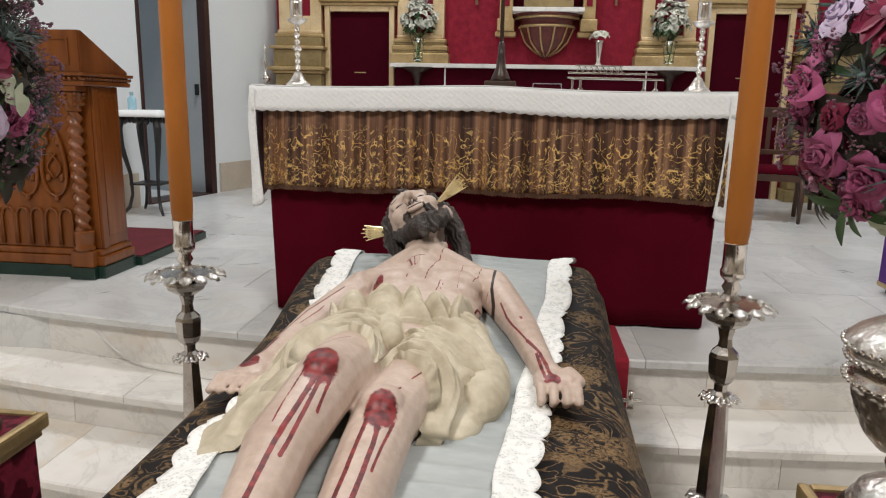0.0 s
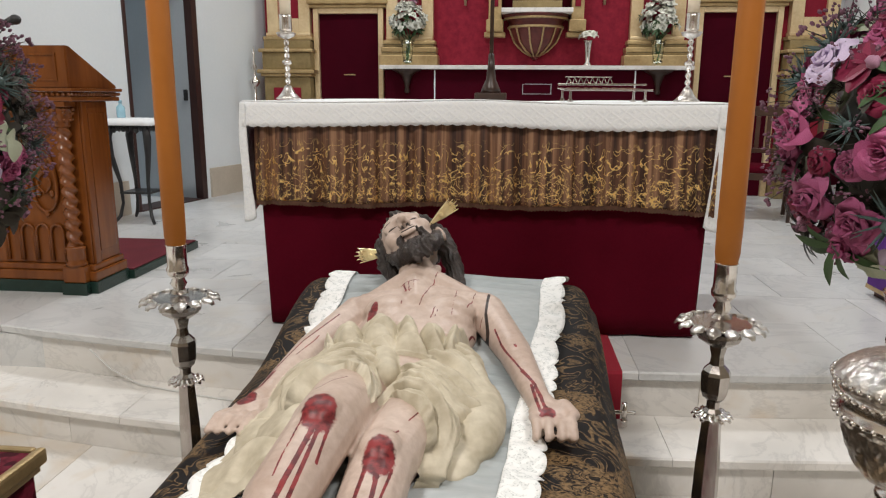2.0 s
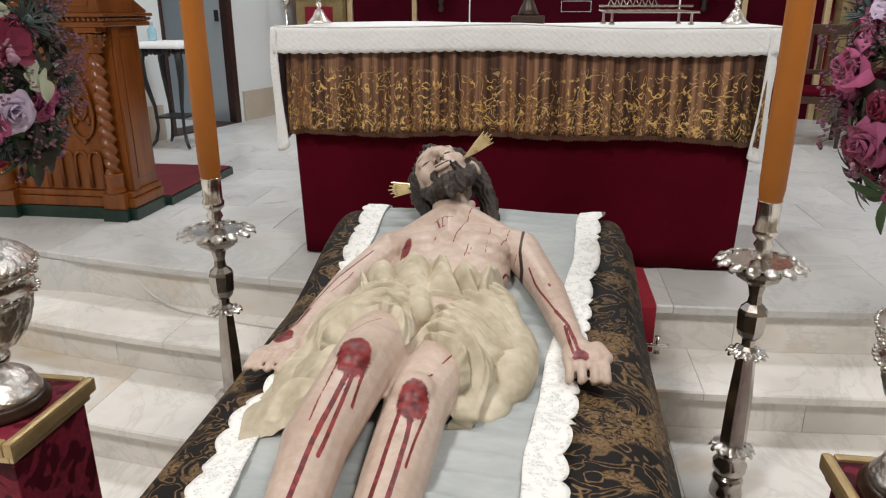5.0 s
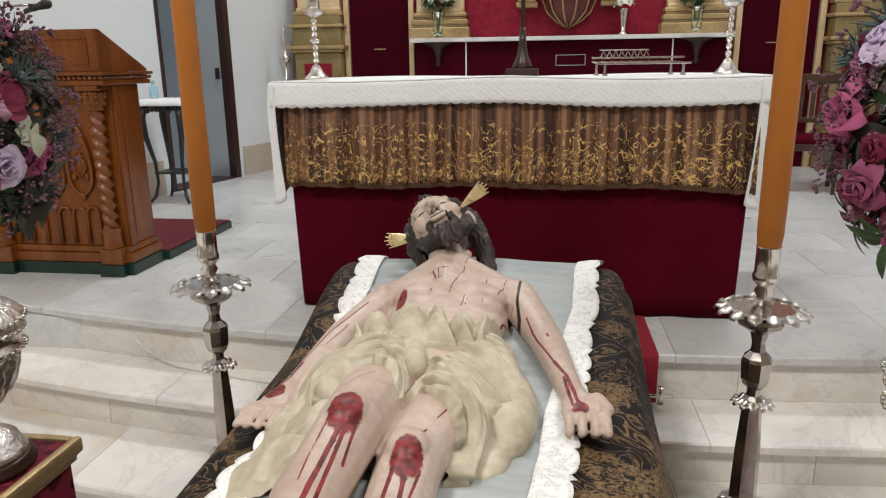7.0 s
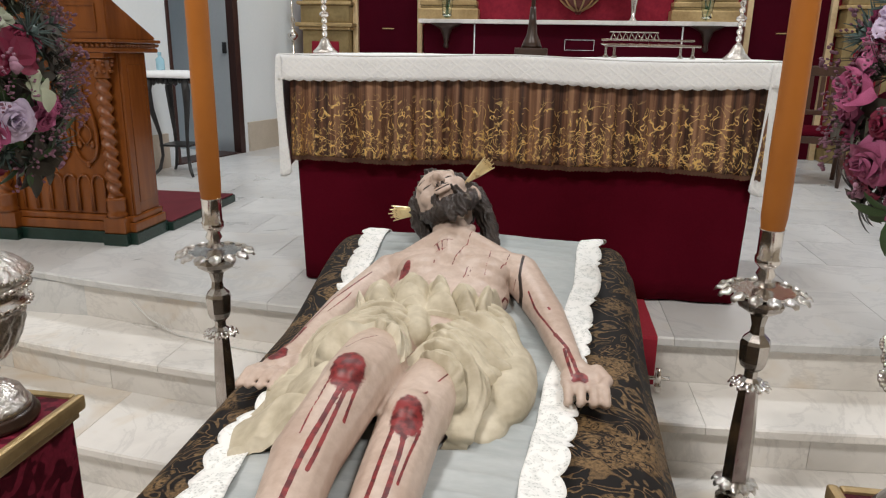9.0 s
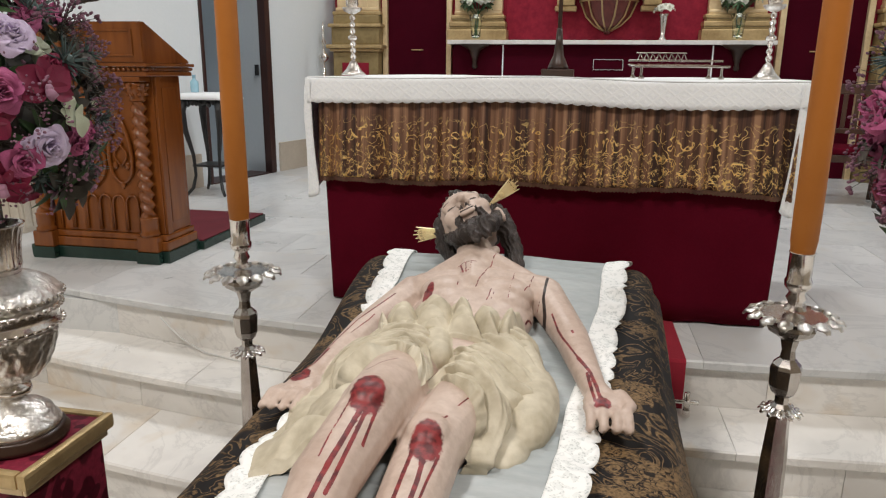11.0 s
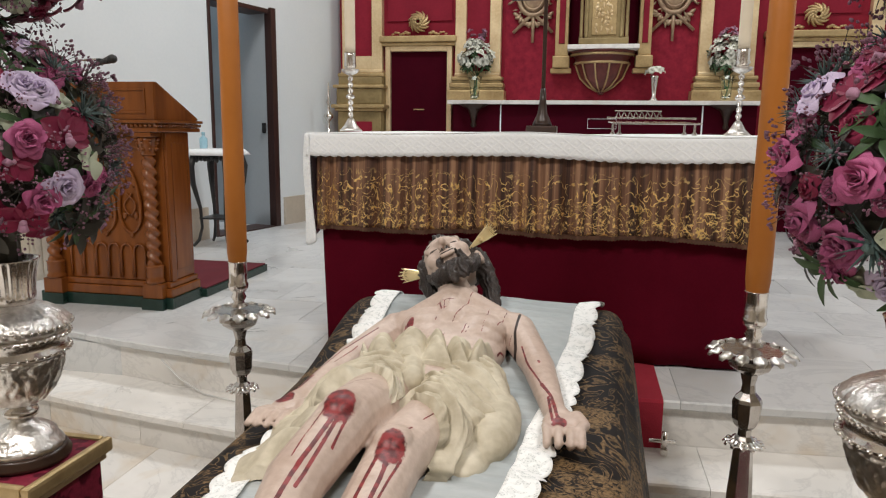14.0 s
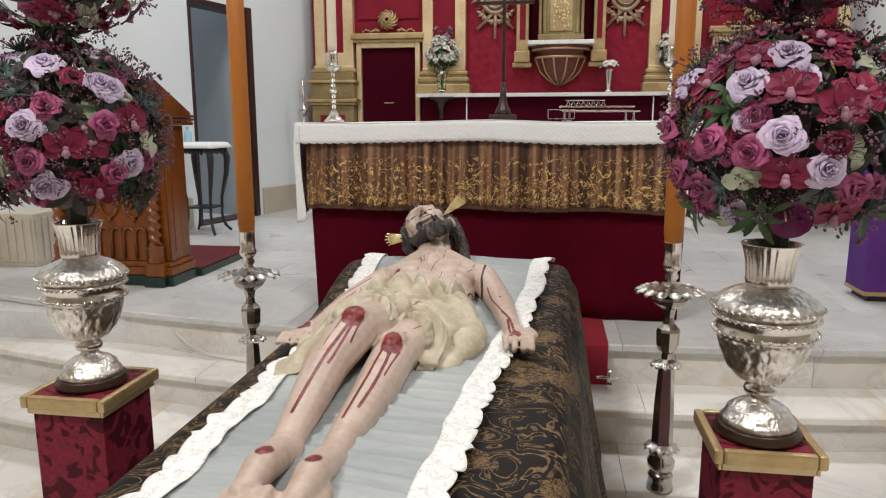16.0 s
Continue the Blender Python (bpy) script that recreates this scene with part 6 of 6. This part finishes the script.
# carved trophies
for xc, zc in ((-.37, 2.80), (1.0, 2.80)):
    bm = bmesh.new()
    bmesh.ops.create_uvsphere(bm, u_segments=24, v_segments=12, radius=1, matrix=Matrix.LocRotScale((xc, RY - .05, zc), None, (.12, .045, .145)))
    tube([(xc + .145 * math.cos(a), RY - .06, zc + .17 * math.sin(a)) for a in [math.pi * 2 * j / 24 for j in range(25)]], .024, 7, bm)
    tube([(xc + .10 * math.cos(a), RY - .09, zc + .12 * math.sin(a)) for a in [math.pi * 2 * j / 24 for j in range(25)]], .010, 6, bm)
    for sg in (-1, 1):
        tube([(xc - sg * .20, RY - .045, zc - .34), (xc, RY - .05, zc - .15), (xc + sg * .24, RY - .05, zc + .20)], [.016, .020, .012], 7, bm)
        tube([(xc + sg * .10, RY - .05, zc + .12), (xc + sg * .17, RY - .06, zc + .27), (xc + sg * .10, RY - .05, zc + .33)], [.03, .024, .01], 7, bm)
        for j in range(9):
            a = -.6 - j * .16
            ball(bm, (xc + sg * .21 * math.cos(a), RY - .04, zc + .23 * math.sin(a) - .03), .034, 1, (1.3, .5, .6), Euler((0, sg * (a + j), 0)))
    tro = random.Random(int(zc * 10 + xc * 7))
    for j in range(46):
        a = tro.uniform(0, 6.28)
        rr = tro.uniform(.13, .25)
        ball(bm, (xc + rr * math.cos(a), RY - tro.uniform(.02, .07), zc + rr * 1.15 * math.sin(a) - .02), tro.uniform(.014, .028), 1, (2.1, .5, .55), Euler((0, -a + tro.uniform(-.7, .7), 0)))
    tube([(xc, RY - .045, zc - .10), (xc, RY - .05, zc - .44)], [.022, .014], 7, bm)
    tube([(xc, RY - .045, zc + .15), (xc, RY - .05, zc + .38)], [.016, .02], 7, bm)
    part("trophy", bm, two_scale("dull_gilded_carving", (0.26, 0.16, 0.11), (0.55, 0.42, 0.27), 60, 9, 0.45, 0.4, relief=0.3), ret, "carved and gilded trophy of emblems", smooth=True)
for x0, x1 in ((-.62, -.19), (.85, 1.22)):
    rpart("top_panel", x0, x1, 3.16, 3.30, .05, GILT_PALE, .01, back=RY - .0125)
    rpart("top_panel_cornice", x0 - .03, x1 + .03, 3.3005, 3.35, .08, GILT, .01, back=RY - .0125)
rpart("entablature", -2.44, 3.235, 4.401, 4.6, .16, GILT, .02)

tab = thing("tabernacle", "small gilded temple-shaped tabernacle with columns and a dome", "tabernacle", pose(.335, RY - .245, 2.3055))
part("base", new_box(-.235, .235, -.10, .10, 0, .06, bevel=.008), OLIVE_GOLD, tab)
part("cabinet", new_box(-.19, .19, -.065, .10, .0605, .54, bevel=.004), OLIVE_GOLD, tab)
part("door", new_box(-.115, .115, -.078, -.0655, .09, .50, bevel=.006), GILT, tab, "relief-cast gilt door")
bm = bmesh.new()
tr = random.Random(6)
for k in range(70):
    ball(bm, (tr.uniform(-.085, .085), -.078, tr.uniform(.11, .48)), tr.uniform(.008, .02), 1, (tr.uniform(.5, 1.2), .5, tr.uniform(.6, 1.8)))
part("door_relief", bm, GILT_PALE, tab, smooth=True)
for x in (-.215, -.165, .165, .215):
    part("column", lathe([(.022, .0605), (.016, .08), (.015, .46), (.022, .49), (.024, .54)], 14, m=pose(x, -.075, 0)), OLIVE_GOLD, tab, smooth=True)
part("cornice", new_box(-.255, .255, -.115, .10, .5405, .60, bevel=.012), OLIVE_GOLD, tab)
part("dome", lathe([(.14, .6005), (.14, .63), (.125, .66), (.125, .69), (.11, .75), (.07, .80), (.02, .83), (.02, .86), (.03, .88), (.01, .90)], 28), GILT, tab, "ribbed gilt dome", smooth=True)
bm = bmesh.new()
for k in range(24):
    a = 2 * math.pi * k / 24
    tube([(.02 * math.cos(a), -.005, .96 + .02 * math.sin(a)), (.085 * math.cos(a), -.005, .96 + .085 * math.sin(a))], [.007, .003], 5, bm)
ball(bm, (0, -.005, .96), .035, 2, (1, .6, 1))
part("sunburst", bm, GOLD_BRIGHT, tab, "gilt sunburst finial")
for sg in (-1, 1):
    part("pinnacle", lathe([(.03, .6005), (.018, .63), (.028, .66), (.012, .70), (.018, .73), (.004, .77)], 12, m=pose(sg * .21, -.06, 0)), OLIVE_GOLD, tab, smooth=True)

# vases on the shelf
GLASS, gn, gl, gb = node_mat("clear_glass", 0.03)
gb.inputs["Transmission Weight"].default_value = 1.0
gb.inputs["Base Color"].default_value = (0.86, 0.93, 0.88, 1)


def vase_flowers(x, seed, top_mat):
    v = thing("flower_vase", "glass vase of white and pink flowers", "vase", pose(x, 7.17, 1.7745), group="shelf vases")
    ob = part("vase", lathe([(.05, 0), (.055, .01), (.05, .05), (.055, .16), (.075, .24), (.072, .24), (.05, .15), (.044, .03)], 24), GLASS, v, "clear glass vase", smooth=True)
    ob.visible_shadow = False
    r = random.Random(seed)
    for k in range(8):
        a = r.uniform(0, 6.28)
        part("stem", tube([(.02 * math.cos(a), .02 * math.sin(a), .02), (.03 * math.cos(a + 2), .03 * math.sin(a + 2), .22), (.12 * math.cos(a), .08 * math.sin(a), .36)], .006, 5), LEAF_GREEN, v)
    for k in range(84):
        a, e = r.uniform(0, 6.28), r.uniform(-.5, 1.4)
        rr = r.uniform(.45, 1.0) ** .6
        q = Vector((.19 * rr * math.cos(a) * math.cos(e), .13 * rr * math.sin(a) * math.cos(e), .42 + .20 * rr * math.sin(e)))
        me = WROSE if k % 6 < 5 else FERN[0]
        put_flower(me, v, q, q - Vector((0, 0, .35)), r.uniform(.04, .06), a)
    for k in range(10):
        a = r.uniform(0, 6.28)
        q = Vector((.09 * math.cos(a), .06 * math.sin(a), .60 + r.uniform(0, .09)))
        put_flower(PROSE, v, q, q - Vector((0, 0, .5)), r.uniform(.035, .05), a)
    for k in range(7):
        a = r.uniform(0, 6.28)
        put_flower(FERN[0], v, (.10 * math.cos(a), .08 * math.sin(a), .34), (math.cos(a), math.sin(a), .3), .08, a)
    return v


WROSE = rose_mesh("white_flower", WHITE_PETAL, .1, 16)
PROSE = rose_mesh("pink_flower", PINK_BUD, .1, 14)
vase_flowers(-.935, 5, PINK_BUD)
vase_flowers(1.515, 8, PINK_BUD)
sv = thing("flower_vase", "slim silver vase with white flowers", "vase", pose(.845, 7.17, 1.7745))
part("vase", lathe([(.04, 0), (.042, .01), (.022, .04), (.028, .12), (.04, .22), (.046, .24), (.03, .24)], 20), SILVER_PLAIN, sv, smooth=True)
for k in range(11):
    a = k * 2.4
    r_ = .026 * math.sqrt(k)
    put_flower(WROSE, sv, (r_ * math.cos(a), r_ * .7 * math.sin(a), .30 - r_ * .25 + .01 * (k % 3)), (math.cos(a) * r_ * 14, math.sin(a) * r_ * 14 - .5, 1), .046, a)

# ---- things on the altar ----
ATOP = AZ + .012


def altar_candle(x):
    c = thing("altar_candlestick", "silver barley-twist altar candlestick with a cream candle", "candlestick", pose(x, 3.08, ATOP), group="altar candlesticks")
    part("foot", lathe([(.052, 0), (.054, .006), (.042, .016), (.03, .03), (.022, .045), (.014, .06)], 28), SILVER, c, smooth=True)
    bm = bmesh.new()
    rings = []
    for i in range(50):
        z = .06 + .20 * i / 49
        rings.append([bm.verts.new(((.009 + .004 * math.cos(2 * (a + z * 115))) * math.cos(a), (.009 + .004 * math.cos(2 * (a + z * 115))) * math.sin(a), z)) for a in [2 * math.pi * k / 16 for k in range(16)]])
    for p, q in zip(rings, rings[1:]):
        for k in range(16):
            bm.faces.new((p[k], p[(k + 1) % 16], q[(k + 1) % 16], q[k]))
    part("twisted_stem", bm, SILVER_PLAIN, c, smooth=True)
    part("knop", lathe([(.012, .15), (.021, .157), (.021, .165), (.012, .172)], 20), SILVER_PLAIN, c, smooth=True)
    part("drip_pan", lathe([(.012, .26), (.036, .272), (.044, .285), (.04, .287), (.015, .278)], 24), SILVER, c, smooth=True)
    part("socket", lathe([(.022, .2875), (.028, .30), (.026, .345), (.029, .36), (.02, .361)], 20), SILVER_PLAIN, c, smooth=True)
    part("candle", lathe([(.024, .3615), (.0245, .40), (.024, .98), (.016, 1.0)], 22), WAX_CREAM, c, "tall cream candle", smooth=True)
    return c


altar_candle(-.885)
altar_candle(.845)
cross = thing("altar_cross", "slender dark wooden standing cross seen from behind", "cross", pose(.015, 3.1, ATOP))
part("base", new_box(-.068, .068, -.05, .05, 0, .035, bevel=.006), DARK_WOOD, cross)
part("base_step", lathe([(.045, .0355), (.036, .06), (.022, .09), (.016, .14), (.012, .20)], 16), DARK_WOOD, cross, smooth=True)
part("upright", new_box(-.0085, .0085, -.007, .007, .20, .80, bevel=.003), DARK_WOOD, cross)
part("crossbar", new_box(-.15, .15, -.0085, .0085, .58, .597, bevel=.003), DARK_WOOD, cross)
part("scroll", new_box(-.035, .035, .0095, .0125, .70, .74, bevel=.001), WAX_CREAM, cross)

bs = thing("missal_stand", "low openwork pewter missal stand", "book stand", pose(.50, 3.12, ATOP, 0, 0, 8))
for k, (dz, dx) in enumerate(((.045, 0), (.068, -.02))):
    part("rail", new_box(-.19 + dx, .19 + dx, -.09 + .03 * k, -.08 + .03 * k, dz, dz + .008, bevel=.002), PEWTER, bs)
part("rail", new_box(-.17, .17, .08, .09, .05, .058, bevel=.002), PEWTER, bs)
for k in range(9):
    part("bar", tube([(-.16 + .04 * k, -.085, .05), (-.18 + .04 * k, .08, .058)], .004, 5), PEWTER, bs)
bm = bmesh.new()
for k in range(8):
    tube([(-.175 + .025 * k, -.06, .072), (-.165 + .025 * k, -.06, .10), (-.15 + .025 * k, -.06, .072)], .003, 5, bm)
tube([(-.18, -.06, .102), (.02, -.06, .102)], .003, 5, bm)
part("gallery", bm, PEWTER, bs, "pierced gallery")
for x, y in ((-.16, -.08), (.16, -.08), (-.16, .08), (.16, .08)):
    part("foot", lathe([(.012, 0), (.012, .006), (.005, .014), (.005, .048)], 10, m=pose(x, y, 0)), PEWTER, bs)

# ---- small things about the steps ----
CABLE = two_scale("white_cable", (0.66, 0.66, 0.64), (0.78, 0.78, 0.76), 60, 10, 0.5, relief=0)
cb = thing("cable", "thin white cable lying along the step", "cable")
part("wire", tube([(-1.62, arc_y(-1.62, 2.42) - .004, .44), (-1.52, arc_y(-1.5, 2.42) - .012, .37), (-1.38, arc_y(-1.38, 2.42) - .03, .323), (-1.1, arc_y(-1.1, 2.42) - .06, .320), (-.8, 2.38, .320), (-.45, 2.385, .320), (-.2, 2.38, .320)], .004, 6), CABLE, cb, smooth=True)
rug = thing("carpet_runner", "crimson carpet runner falling over the chancel steps", "carpet")


def runner(u, v):
    x = -.42 + u * .955
    s = v * 4
    pts = [(2.86, .5065), (2.412, .5065), (2.404, .495), (2.398, .322)]
    i = min(2, int(v * 3))
    f = v * 3 - i
    (y0, z0), (y1, z1) = pts[i], pts[i + 1]
    return Vector((x, y0 + (y1 - y0) * f + arc_y(x, 0), z0 + (z1 - z0) * f))


part("carpet_strip", sheet(20, 20, runner, thick=.006), two_scale("bright_crimson_carpet", (0.24, 0.008, 0.022), (0.33, 0.016, 0.035), 160, 7, 0.95, relief=0.4), rug)
tap = thing("pipe_valve", "small chromed valve on a short pipe against the step", "valve", pose(.545, 2.35, .375))
part("pipe", tube([(-.06, 0, 0), (.035, 0, 0)], .008, 10), SILVER_PLAIN, tap, smooth=True)
part("body", tube([(-.005, 0, -.03), (-.005, 0, .035)], .011, 10), SILVER_PLAIN, tap, smooth=True)
part("stem", tube([(-.005, 0, -.053), (-.005, 0, -.03)], .014, 10), SILVER_PLAIN, tap)
post = thing("wall_candle_stand", "tall slim silver stand with a pointed finial", "candle stand", pose(-2.42, 6.88, .5))
part("pole", tube([(0, 0, .02), (0, 0, 1.1)], .014, 10), SILVER_PLAIN, post, smooth=True)
part("foot", lathe([(.12, 0), (.12, .02), (.03, .05), (.015, .08)], 20), SILVER_PLAIN, post, smooth=True)
part("finial", lathe([(.02, 1.05), (.05, 1.09), (.05, 1.11), (.02, 1.14), (.012, 1.2), (.025, 1.24), (.01, 1.28), (.012, 1.36), (.002, 1.44)], 16), SILVER_PLAIN, post, smooth=True)
amb = thing("draped_stand", "stand draped in purple cloth with a gold hem", "stand", pose(2.12, 3.5, .5005))
PURPLE = two_scale("purple_cloth", (0.07, 0.012, 0.16), (0.12, 0.025, 0.24), 90, 5, 0.8, relief=0.2)
part("cover", new_box(-.17, .17, -.13, .13, .03, .98, bevel=.012), PURPLE, amb)
part("gold_hem", new_box(-.172, .172, -.132, .132, .035, .058, bevel=.003), GILT, amb, "gold braid hem")
part("feet", new_box(-.14, .14, -.10, .10, 0, .0295), DARK_WOOD, amb)
plan = thing("fluted_planter", "cream fluted square planter on the chancel floor", "planter", pose(-3.32, 3.75, .5005))
CREAM = two_scale("cream_stone", (0.52, 0.46, 0.37), (0.66, 0.60, 0.50), 50, 6, 0.6)
part("body", new_box(-.16, .16, -.16, .16, 0, .36, bevel=.006), CREAM, plan)
for k in range(5):
    part("rib", new_box(-.145 + k * .062, -.105 + k * .062, -.168, -.1605, .03, .33, bevel=.003), CREAM, plan)
    part("rib", new_box(.1605, .168, -.145 + k * .062, -.105 + k * .062, .03, .33, bevel=.003), CREAM, plan)
